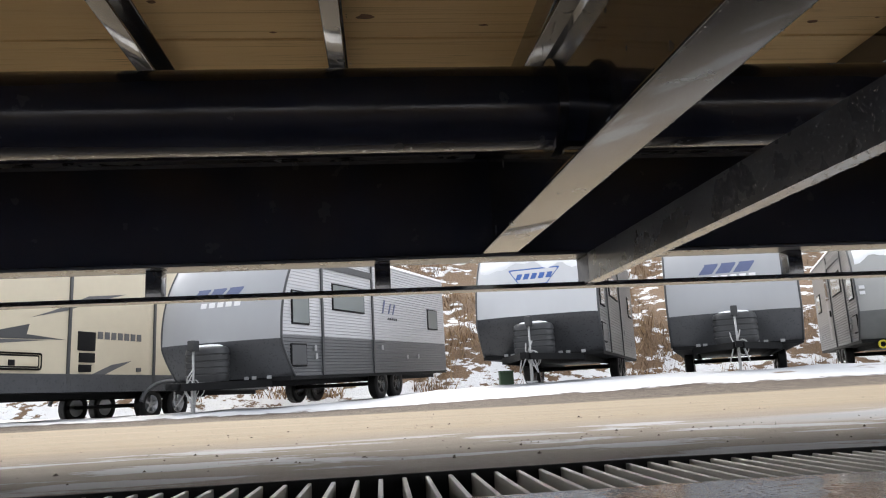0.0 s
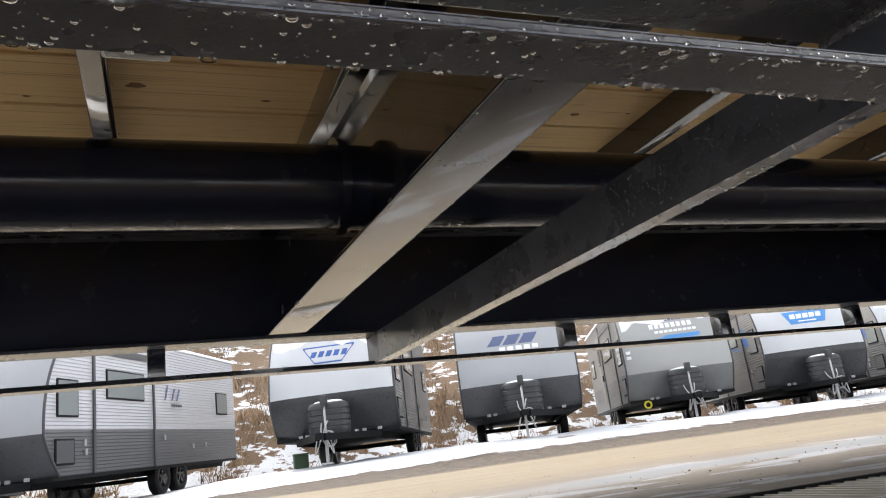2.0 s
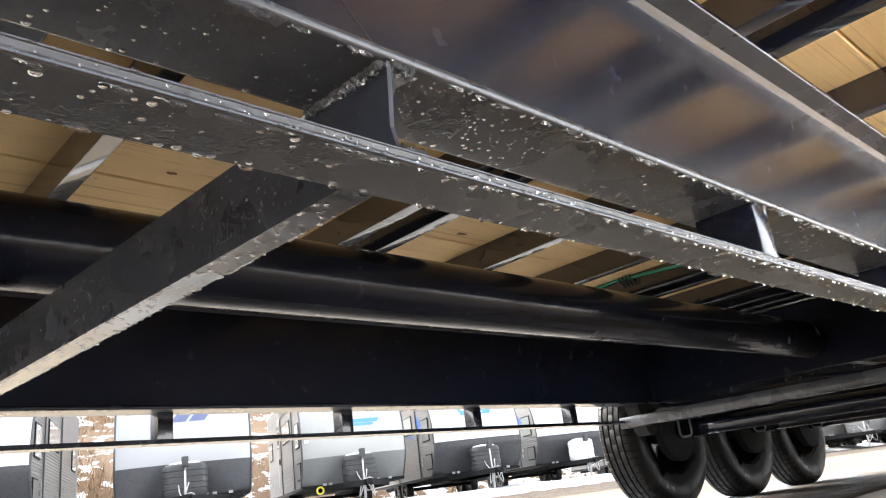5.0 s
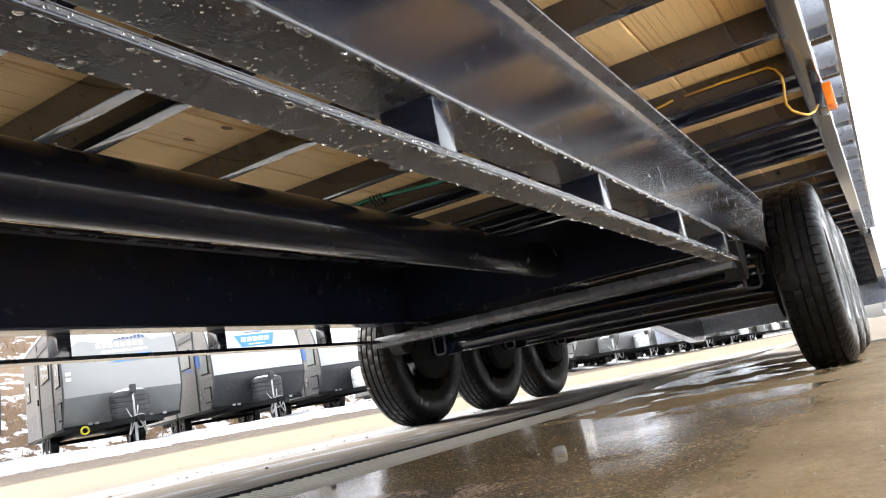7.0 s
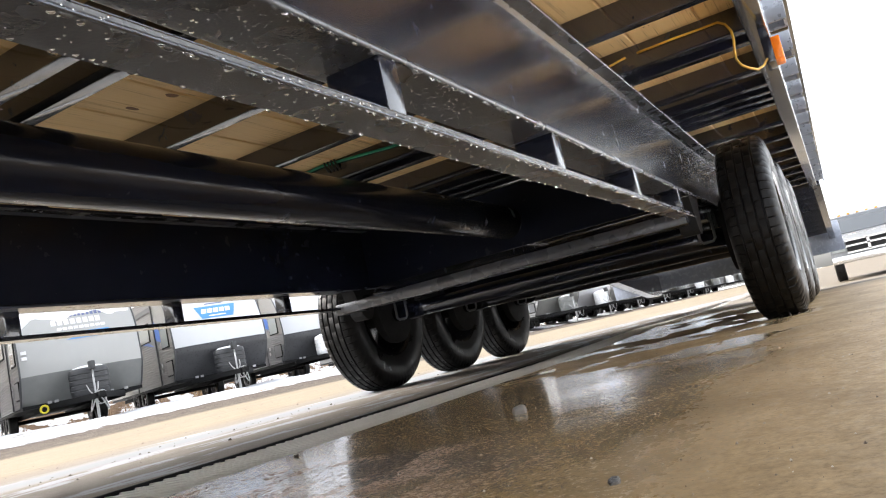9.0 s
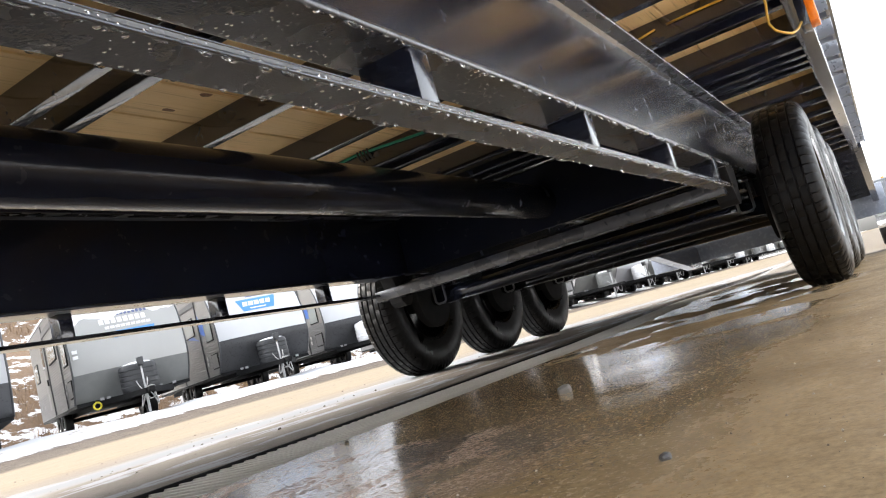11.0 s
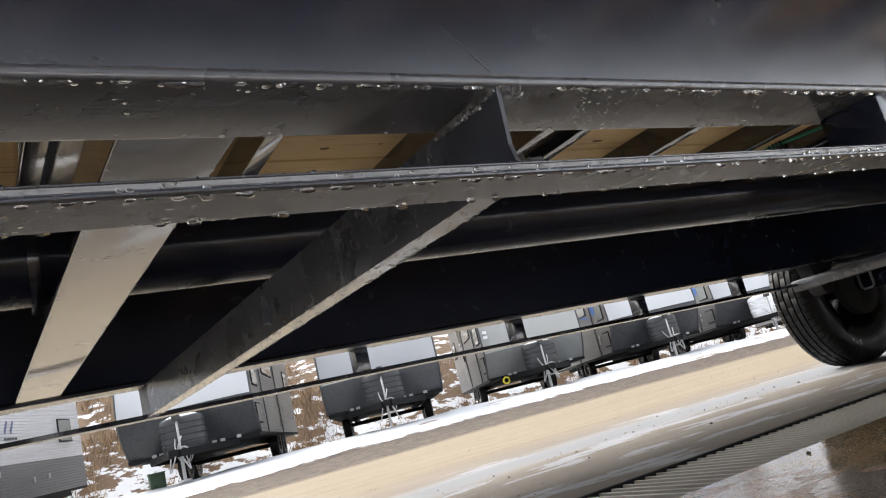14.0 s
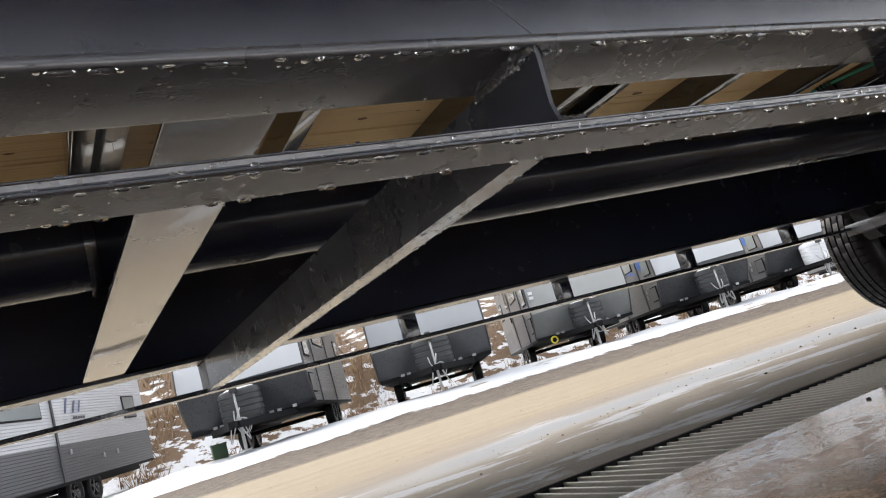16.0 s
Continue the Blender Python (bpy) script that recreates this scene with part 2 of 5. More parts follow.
def hill_mat():
    m = Mat("dry_hillside", (0.3, 0.2, 0.1), 0.9)
    grass = m.mix(m.noise(9, 6, 0.7, (1, 1, 0.35)), (0.06, 0.036, 0.018), (0.19, 0.115, 0.06))
    n = m.noise(1.9, 8, 0.66, (0.7, 1, 1.3))
    foot = m.math("LESS_THAN", m.axis(2), 1.1)
    foot = m.math("MULTIPLY", foot, 0.13)  # drifted snow at the foot of the bank
    m.to("Base Color", m.mix(m.ramp(m.math("ADD", n, m.math("MULTIPLY", m.math("SUBTRACT", 1.1, m.axis(2)), foot)), [(0.54, 0.0), (0.57, 1.0)]), grass, (0.62, 0.63, 0.65)))
    m.bump(m.noise(12, 5, 0.7), 0.8, 0.15)
    return m.m


def tyre_mat():
    m = Mat("tyre_rubber", (0.016, 0.016, 0.017), 0.5)
    m.to("Base Color", m.mix(m.noise(16, 5), (0.004, 0.004, 0.0045), (0.015, 0.0145, 0.014)))
    m.set("Specular IOR Level", 0.17)
    m.to("Roughness", m.ramp(m.noise(10, 4), [(0.35, 0.25), (0.7, 0.6)]))
    m.bump(m.noise(70, 3), 0.15, 0.003)
    return m.m


def glass_mat(name, color=(0.03, 0.035, 0.04), rough=0.06):
    m = Mat(name, color, rough)
    m.set("Specular IOR Level", 0.8)
    m.bump(m.noise(2.0, 2), 0.03, 0.02)
    return m.m


def water_mat():
    m = Mat("water_drop", (0.95, 0.97, 1.0), 0.02)
    m.set("Transmission Weight", 1.0)
    m.set("IOR", 1.33)
    return m.m


DEWLIT = dewlit_paint()
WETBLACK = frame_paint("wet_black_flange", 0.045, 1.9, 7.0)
FARBLACK = frame_paint("dry_black_beam", 0.12, 1.35, 0.3)
NEARBLACK = frame_paint("damp_black_beam", 0.23, 1.6, 0.8)
BLACK, WOOD, GROUND, HILL, TYRE, WATER = frame_paint("black_frame_paint", 0.07, 1.5, 1.2), deck_wood(), ground_mat(), hill_mat(), tyre_mat(), water_mat()
KNOT = paint("wood_knot", (0.2, 0.095, 0.036), 0.6, 0.6, 0.3, 160)
REED = Mat("dry_reeds", (0.3, 0.18, 0.08), 0.8)
REED.to("Base Color", REED.ramp(REED.n.new("ShaderNodeNewGeometry").outputs["Random Per Island"], [(0.0, (0.06, 0.032, 0.014)), (0.5, (0.17, 0.1, 0.048)), (1.0, (0.32, 0.22, 0.12))]))
REED = REED.m
SNOW = paint("snow", (0.78, 0.79, 0.81), 0.7, 0.03, 0.6, 4)
STEEL = paint("galvanised_grate", (0.46, 0.44, 0.4), 0.4, 0.35, 0.3, 10, 0.0)
RIM = paint("wheel_rim", (0.35, 0.35, 0.36), 0.35, 0.2, 0.1, 10, 0.7)
DARKRIM = paint("black_rim", (0.012, 0.012, 0.013), 0.22, 0.3, 0.1, 10)
AMBER = Mat("amber_lens", (0.95, 0.22, 0.01), 0.2).m
POCKET = paint("satin_grey_steel", (0.3, 0.32, 0.36), 0.3, 0.2, 0.2, 12, 0.5)
WIREY = paint("yellow_wire", (0.65, 0.36, 0.04), 0.4)
WIREG = paint("green_wire", (0.02, 0.3, 0.2), 0.4)
CHROME = paint("bright_steel", (0.6, 0.6, 0.6), 0.22, 0.15, 0.1, 8, 0.9)
# real grit; its palest grains also paint the slab's wet sparkle
GRIT = Mat("mixed_grit", (0.4, 0.36, 0.3), 0.6)
GRIT.to("Base Color", GRIT.ramp(GRIT.n.new("ShaderNodeNewGeometry").outputs["Random Per Island"], [(0.0, (0.03, 0.022, 0.015)), (0.5, (0.2, 0.14, 0.09)), (0.75, (0.42, 0.35, 0.27)), (1.0, (0.62, 0.57, 0.48))]))
GRIT = GRIT.m
SLAG = paint("dark_slag", (0.2, 0.195, 0.19), 0.25, 0.4, 0.5, 200, 0.5)
STONE = paint("pale_stone", (0.27, 0.255, 0.23), 0.7, 0.25, 0.6, 40)
CLOD = paint("dark_clod", (0.035, 0.026, 0.018), 0.9, 0.4, 0.5, 60)
PLASTIC = paint("grey_plastic", (0.03, 0.031, 0.033), 0.5, 0.2, 0.1)
CHASSIS = paint("rv_chassis", (0.006, 0.006, 0.0065), 0.75, 0.3)
CHASSIS.node_tree.nodes["Principled BSDF"].inputs["Specular IOR Level"].default_value = 0.2
DGLASS = glass_mat("dark_glass")
LGLASS = glass_mat("grey_glass", (0.2, 0.22, 0.22), 0.1)
TRIM = paint("grey_trim", (0.05, 0.052, 0.055), 0.45)
WHITE = paint("white_panel", (0.75, 0.73, 0.75), 0.35, 0.05)
BADGE = paint("bright_blue_decal", (0.06, 0.22, 0.5), 0.35)
BLUE = paint("blue_decal", (0.03, 0.09, 0.3), 0.35)
PALEDECAL = paint("pale_letter", (0.7, 0.7, 0.71), 0.35)
GREYDECAL = paint("grey_decal", (0.1, 0.1, 0.105), 0.35)
LABEL = paint("label_grey", (0.3, 0.3, 0.3), 0.5)
NAVY = paint("navy_decal", (0.085, 0.105, 0.2), 0.35)


# ---- mesh helpers ----
def link_mesh(name, verts, faces, mat, parent=None, label="", kind="", smooth=False):
    me = bpy.data.meshes.new(name)
    me.from_pydata(verts, [], faces)
    me.materials.append(mat)
    if smooth:
        me.shade_smooth()
    me.update()
    ob = new(name, me)
    ob.parent = parent
    return tagged(ob, label, kind=kind)


def part(name, bm, mat, parent=None, label="", kind="", smooth=False):
    """Links a bmesh as one mesh object under a thing or a part."""
    me = bpy.data.meshes.new(name)
    bmesh.ops.recalc_face_normals(bm, faces=bm.faces)
    bm.to_mesh(me)
    bm.free()
    me.materials.append(mat)
    if smooth:
        me.shade_smooth()
        me.set_sharp_from_angle(angle=radians(35))
    ob = new(name, me)
    ob.parent = parent
    return tagged(ob, label, kind=kind)


def empty(name, m, label, category, group=""):
    ob = new(name)
    ob.matrix_world = m
    return tagged(ob, label, category, group)


def add_box(bm, x0, x1, y0, y1, z0, z1, bevel=0.0, m=None):
    r = bmesh.ops.create_cube(bm, size=1)
    vs = r["verts"]
    for v in vs:
        v.co = Vector((x0 + (v.co.x + 0.5) * (x1 - x0), y0 + (v.co.y + 0.5) * (y1 - y0), z0 + (v.co.z + 0.5) * (z1 - z0)))
    if bevel:
        es = list({e for v in vs for e in v.link_edges})
        r = bmesh.ops.bevel(bm, geom=es, offset=bevel, segments=2, affect="EDGES", profile=0.6)
        vs = list({v for f in r["faces"] for v in f.verts} | {v for v in vs if v.is_valid})
    if m is not None:
        bmesh.ops.transform(bm, matrix=m, verts=vs)
    return vs


def box(name, dims, mat, parent=None, label="", bevel=0.0, m=None):
    bm = bmesh.new()
    add_box(bm, *dims, bevel=bevel, m=m)
    return part(name, bm, mat, parent, label, smooth=bevel > 0)


def prism(name, outline, a0, a1, axis, mat, parent=None, label="", smooth=False):
    """Extrudes a 2D outline along axis x, y or z from a0 to a1."""
    put = {"x": lambda p, a: (a, p[0], p[1]), "y": lambda p, a: (p[0], a, p[1]), "z": lambda p, a: (p[0], p[1], a)}[axis]
    n = len(outline)
    verts = [put(p, a0) for p in outline] + [put(p, a1) for p in outline]
    faces = [(i, (i + 1) % n, n + (i + 1) % n, n + i) for i in range(n)] + [tuple(range(n))[::-1], tuple(range(n, 2 * n))]
    bm = bmesh.new()
    bv = [bm.verts.new(v) for v in verts]
    for f in faces:
        bm.faces.new([bv[i] for i in f])
    return part(name, bm, mat, parent, label, smooth=smooth)


def eased(pts, r):
    """Rounds the convex corners of a 2D outline with radius r at most."""
    area = sum(a[0] * b[1] - b[0] * a[1] for a, b in zip(pts, pts[1:] + pts[:1]))
    out = []
    for a, b, c in zip(pts[-1:] + pts[:-1], pts, pts[1:] + pts[:1]):
        p, q, s = Vector(a), Vector(b), Vector(c)
        u, v = p - q, s - q
        if (u.x * v.y - u.y * v.x) * area >= 0 or u.length < 1e-5 or v.length < 1e-5:
            out.append(b)
            continue
        k = min(r, u.length * 0.48, v.length * 0.48)
        u, v = u.normalized() * k, v.normalized() * k
        out += [tuple(q + u * (1 - w) ** 2 + v * w ** 2) for w in (0.0, 0.2, 0.4, 0.6, 0.8, 1.0)]
    return out


def i_outline(c, z0, z1, w, tw, tf):
    """Outline of an I section centred at c, with small rolled fillets."""
    h, t, r = w / 2, tw / 2, tw * 0.9
    return [(c - h, z0), (c + h, z0), (c + h, z0 + tf), (c + t + r, z0 + tf), (c + t, z0 + tf + r), (c + t, z1 - tf - r), (c + t + r, z1 - tf),
            (c + h, z1 - tf), (c + h, z1), (c - h, z1), (c - h, z1 - tf), (c - t - r, z1 - tf), (c - t, z1 - tf - r), (c - t, z0 + tf + r),
            (c - t - r, z0 + tf), (c - h, z0 + tf)]


def tube(name, pts, r, mat, parent=None, label="", n=10):
    """A round bar along a row of points."""
    pts = [Vector(p) for p in pts]
    verts, faces = [], []
    for i, p in enumerate(pts):
        d = (pts[min(i + 1, len(pts) - 1)] - pts[max(i - 1, 0)]).normalized()
        a = d.orthogonal().normalized() if i == 0 else (a - d * a.dot(d)).normalized()
        b = d.cross(a)
        for k in range(n):
            w = 2 * math.pi * k / n
            verts.append(p + r * (math.cos(w) * a + math.sin(w) * b))
    for i in range(len(pts) - 1):
        for k in range(n):
            faces.append((i * n + k, i * n + (k + 1) % n, (i + 1) * n + (k + 1) % n, (i + 1) * n + k))
    faces += [tuple(range(n))[::-1], tuple(range(len(verts) - n, len(verts)))]
    return link_mesh(name, verts, faces, mat, parent, label, smooth=True)


def revolve(name, profile, n, mat, parent=None, label="", notch=None):
    """Turns a profile of (radius, along y) round the y axis; notch(k, j) gives a radius change at narrow slots."""
    verts, faces, q = [], [], len(profile)
    for k in range(n):
        w = 2 * math.pi * (k // 3 + (k % 3) * 0.09) / (n // 3) if notch else 2 * math.pi * k / n
        for j, (r, y) in enumerate(profile):
            rr = r + (notch(k, j) if notch else 0)
            verts.append((rr * math.cos(w), y, rr * math.sin(w)))
    for k in range(n):
        for j in range(q - 1):
            faces.append((k * q + j, ((k + 1) % n) * q + j, ((k + 1) % n) * q + j + 1, k * q + j + 1))
    bm = bmesh.new()
    bv = [bm.verts.new(v) for v in verts]
    for f in faces:
        bm.faces.new([bv[i] for i in f])
    bmesh.ops.remove_doubles(bm, verts=bm.verts, dist=1e-5)
    return part(name, bm, mat, parent, label, smooth=True)


# ---- ground ----
LEAN = 0.05  # the drain runs slightly across the trailer's line
GATE0, GATE1 = 1.10, 1.42


def smooth01(a, b, v):
    k = min(1.0, max(0.0, (v - a) / (b - a)))
    return k * k * (3 - 2 * k)


def slab_drop(x, y):
    """The slab falls slightly towards the rear wheels."""
    return (0.0143 * min(3.4, max(0.0, x)) + 0.022 * min(17.0, max(0.0, x - 6.0))) * (1 - 0.6 * smooth01(0.4, 2.5, y)) * (1 - smooth01(2.5, 6, y))


def ground_z(x, y):
    rise = smooth01(3.0, 12.0, y) * (0.02 + 0.07 * math.tanh((x - 2.0) / 3.0)) + smooth01(11.8, 13.8, y) * (0.08 + 0.10 * math.tanh((x + 1.0) / 2.0))
    if y > 11.8:
        rise += (0.04 + 0.07 * noise.noise(Vector((x * 0.8, y * 0.9, 0)))) * smooth01(11.8, 12.4, y)
    rise -= slab_drop(x, y)
    return rise + 0.012 * noise.noise(Vector((x * 0.8, y * 0.8, 3))) * smooth01(2.0, 5.0, y)


def ground():
    xs = [-400, -150, -60] + [-30 + i * 0.6 for i in range(120)] + [60, 90, 150, 300, 600]
    ns = [-400, -150, -60, -25, -12, -6, -3, -1.5, -0.6, 0.0, 0.6, GATE0 - 0.001, GATE0, GATE1, GATE1 + 0.001, 1.7, 2.0, 2.5] + [3 + i * 0.5 for i in range(34)] + [
        22, 26, 34, 50, 90, 200, 500]
    verts, faces = [], []
    for n in ns:
        for x in xs:
            y = n + LEAN * x if -60 < n < 20 and -31 < x < 45 else n + LEAN * max(-31, min(45, x)) * (1 if -60 < n < 20 else 0)
            z = -0.12 if n in (GATE0, GATE1) else ground_z(x, y) if n > 1.5 else -slab_drop(x, y)
            verts.append((x, y, z))
    w = len(xs)
    for j in range(len(ns) - 1):
        for i in range(w - 1):
            faces.append((j * w + i, j * w + i + 1, (j + 1) * w + i + 1, (j + 1) * w + i))
    ob = link_mesh("ground", verts, faces, GROUND, smooth=True)
    ob.data.set_sharp_from_angle(angle=radians(40))
    return tagged(ob, "wet concrete and tan dirt yard with a snowy verge", "ground", kind="structure")


ground()


def hillside():
    verts, faces, w = [], [], 130
    for j in range(26):
        for i in range(w):
            x, y = -40 + i * 1.0, 22.5 + j * 0.9
            z = 0.2 + 0.75 * (j * 0.9) ** 0.95 * smooth01(0, 3, j * 0.9 + 0.5) + 0.35 * noise.noise(Vector((x * 0.3, y * 0.4, 7))) + 0.14 * noise.noise(Vector((x * 1.3, y * 1.3, 2)))
            verts.append((x, y + 0.5 * noise.noise(Vector((x * 0.2, 0, 5))), z - (0.5 if j == 0 else 0)))
    for j in range(25):
        for i in range(w - 1):
            faces.append((j * w + i, j * w + i + 1, (j + 1) * w + i + 1, (j + 1) * w + i))
    return tagged(link_mesh("hillside", verts, faces, HILL, smooth=True), "brown grassy bank patched with melting snow", "hillside", kind="structure")


hillside()

# unseen dark wall, added to keep low sky out of the steel's reflections
WALLMAT = paint("dark_blocker", (0.09, 0.091, 0.095), 0.6, 0.2)
tagged(box("sky_blocker", (-30, 4.6, -7.3, -7.0, 0, 4.4), WALLMAT), "unseen plain dark wall added to block low sky", "wall", kind="structure")

# ---- flatbed trailer ----
NEAR, FAR, MID = 0.651, 2.235, 1.443
ZB, ZT, ZD = 0.483, 0.788, 0.861  # beam bottom, beam top, underside of the deck
trailer = empty("flatbed_trailer", Matrix.Identity(4), "black steel flatbed trailer with wet pine plank deck on three axles", "trailer")

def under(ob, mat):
    """Gives the faces that look down another finish, such as the paler one with painted light."""
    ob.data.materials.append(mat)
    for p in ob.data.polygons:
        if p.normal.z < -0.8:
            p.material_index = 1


def dimmed_edge(ob, z0, z1):
    """Greys the narrow edge between two heights that looks to the road's far side, painting the dim band between its
    highlights.
    """
    ob.data.materials.append(DEWLIT)
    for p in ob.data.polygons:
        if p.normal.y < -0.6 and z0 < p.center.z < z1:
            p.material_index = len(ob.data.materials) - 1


X0, X1 = -5.0, 7.1
for c in (NEAR, FAR):
    beam = prism("main_beam", eased(i_outline(c, ZB, ZT, 0.10, 0.009, 0.011), 0.005), X0, X1, "x", NEARBLACK if c == NEAR else FARBLACK, trailer, "long black I-beam beaded with water", True)
    # undersides take the paler paint in place of bounced light
    under(beam, DEWLIT)
    o = 1 if c == NEAR else -1
    lip = [(0.0455, 0.399), (0.047, 0.3994), (0.048, 0.4006), (0.048, 0.4022), (0.0468, 0.4034), (0.0464, 0.4048), (0.0474, 0.4084), (0.048, 0.4092), (0.048, 0.4102), (0.0468, 0.411)]  # sheared edge with a shallow groove
    rail = prism("truss_rail", ([(c + o * 0.010, 0.411), (c + o * 0.010, 0.399)] + [(c - o * a, b) for a, b in lip])[::-1], X0, 2.9, "x", NEARBLACK if c == NEAR else BLACK, trailer, "flat black truss bar under the beam")
    under(rail, DEWLIT)
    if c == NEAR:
        dimmed_edge(rail, 0.4034, 0.4088)
        dimmed_edge(beam, ZB + 0.001, ZB + 0.0108)

JOISTS = [-0.91 - 0.405 * i for i in range(9, 0, -1)] + [-0.91, -0.526, -0.115, 0.286, 0.68, 0.944, 1.061, 1.462, 1.892, 2.251, 2.374, 2.737, 2.95, 3.08, 3.2, 3.314] + [3.806 + 0.405 * i for i in range(8)]
for x in JOISTS:
    a, b = x - 0.016, x + 0.019
    prism("joist", eased([(a, ZT), (b, ZT), (b, ZT + 0.006), (a + 0.006, ZT + 0.006), (a + 0.006, ZD - 0.006), (b, ZD - 0.006), (b, ZD), (a, ZD)], 0.0025), 0.25, 2 * MID - 0.25, "y", WETBLACK, trailer, "", True)

# deck planks, each a board of its own with eased edges, and knots in their undersides
GAP = 0.004


def plank(y0, y1):
    return prism("plank", [(y0, ZD + 0.003), (y0 + 0.003, ZD), (y1 - 0.003, ZD), (y1, ZD + 0.003), (y1, ZD + 0.038), (y0, ZD + 0.038)], X0, X1, "x", WOOD, trailer)


def knot(x, y, a, b, parent):
    n = 16
    k = [1 + 0.5 * noise.noise(Vector((x * 9 + math.cos(2 * math.pi * i / n), y * 9 + math.sin(2 * math.pi * i / n), 4))) for i in range(n)]
    verts = [(x + a * k[i] * math.cos(2 * math.pi * i / n), y + b * k[i] * math.sin(2 * math.pi * i / n), ZD - 0.0006) for i in range(n)] + [(x, y, ZD - 0.0012)]
    return link_mesh("knot", verts, [(i, n, (i + 1) % n) for i in range(n)], KNOT, parent, "dark wood knot")


PLANK_W = 0.185
seams = [0.255] + [1.465 + PLANK_W * k for k in range(-6, 7)] + [2 * MID - 0.255]
boards = [plank(a + GAP / 2, b - GAP / 2) for a, b in zip(seams, seams[1:])]
kr = random.Random(3)
for x, y, a in ((-0.463, 1.557, 0.017), (-0.223, 1.594, 0.009), (0.484, 1.587, 0.012), (1.32, 1.594, 0.019), (1.347, 1.483, 0.018), (-0.653, 1.62, 0.007), (0.62, 1.57, 0.006)):
    knot(x, y, a, a * 0.55, boards[max(i for i, v in enumerate(seams[:-1]) if v < y)])
for i in range(46):
    x, y, a = kr.uniform(-3, 6), kr.uniform(0.3, 2.5), kr.uniform(0.005, 0.016)
    if -0.7 < x < 1.9 and 1.3 < y < 1.75 or min(abs(y - v) for v in seams) < 0.015:
        continue
    knot(x, y, a, a * 0.6, boards[max(j for j, v in enumerate(seams[:-1]) if v < y)])


def post(x, c, side):
    """A short square tube between a beam and its truss bar; side: +1 where the outer face looks to -y."""
    y0, y1 = (c - 0.046, c + 0.036) if side > 0 else (c - 0.003, c + 0.046)
    box("truss_post", (x - 0.022, x + 0.022, y0, y1, 0.408, ZB + 0.001), BLACK, trailer, bevel=0.004)


for x in (-3.52, -2.9, -2.28, -1.67, -1.05, -0.44, 0.835, 1.46, 2.107, 2.73):
    post(x, NEAR, 1)
for x in (-3.52, -2.9, -2.28, -1.67, -1.057, -0.442, 0.752, 1.35, 1.948, 2.54):
    post(x, FAR, -1)

SKEW = Matrix(((1, -0.053, 0, 0), (0, 1, 0, 0), (0, 0, 1, 0), (0, 0, 0, 1)))


def skewed(ob, x, y):
    ob.data.transform(Matrix.Translation((x, y, 0)) @ SKEW @ Matrix.Translation((-x, -y, 0)))
    return ob


# heavy I crossmember that carries the torque tube
skewed(prism("crossmember", eased(i_outline(-0.043, ZB + 0.006, ZT - 0.002, 0.098, 0.009, 0.010), 0.004), NEAR + 0.006, FAR - 0.006, "y", WETBLACK, trailer, "glossy wide-flanged black crossmember", True), -0.043, 0.7)
# low channel brace tied to both truss bars
C = [(0.0, 0.404), (0.032, 0.404), (0.033, 0.406), (0.032, 0.410), (0.008, 0.412), (0.006, 0.416), (0.006, 0.474), (0.008, 0.478), (0.032, 0.479), (0.032, 0.485), (0.0, 0.485)]
brace = skewed(prism("channel_brace", [(0.206 + a, b) for a, b in C], NEAR + 0.006, FAR + 0.02, "y", DEWLIT, trailer, "black steel channel brace beaded with water"), 0.2, 0.65)
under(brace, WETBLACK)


WELD = paint("wet_weld", (0.13, 0.13, 0.135), 0.1, 0.6, 1.0, 60, 0.55)
GUSSET = paint("gusset_paint", (0.03, 0.034, 0.045), 0.42, 0.3, 0.1, 20)


def bead(p, q, size, n, parent):
    """One lumpy weld bead from p to q."""
    verts, faces, m, p, q = [], [], 8, Vector(p), Vector(q)
    d = (q - p).normalized()
    u = d.orthogonal().normalized()
    v = d.cross(u)
    for i in range(n):
        o = p.lerp(q, i / (n - 1))
        r = size * (1 + 0.4 * abs(math.sin(i * 0.55)) + 0.8 * noise.noise(Vector((i * 0.7, p.y * 9, p.z * 9))))
        for k in range(m):
            a, f = 2 * math.pi * k / m, r * (1 + 0.4 * noise.noise(Vector((i * 0.8, k * 0.9, p.x * 30))))
            verts.append(o + f * (math.cos(a) * u + math.sin(a) * v))
    for i in range(n - 1):
        faces += [(i * m + k, i * m + (k + 1) % m, (i + 1) * m + (k + 1) % m, (i + 1) * m + k) for k in range(m)]
    faces += [tuple(range(m))[::-1], tuple(range(len(verts) - m, len(verts)))]
    return link_mesh("weld_bead", verts, faces, WELD, parent, "rough weld bead")


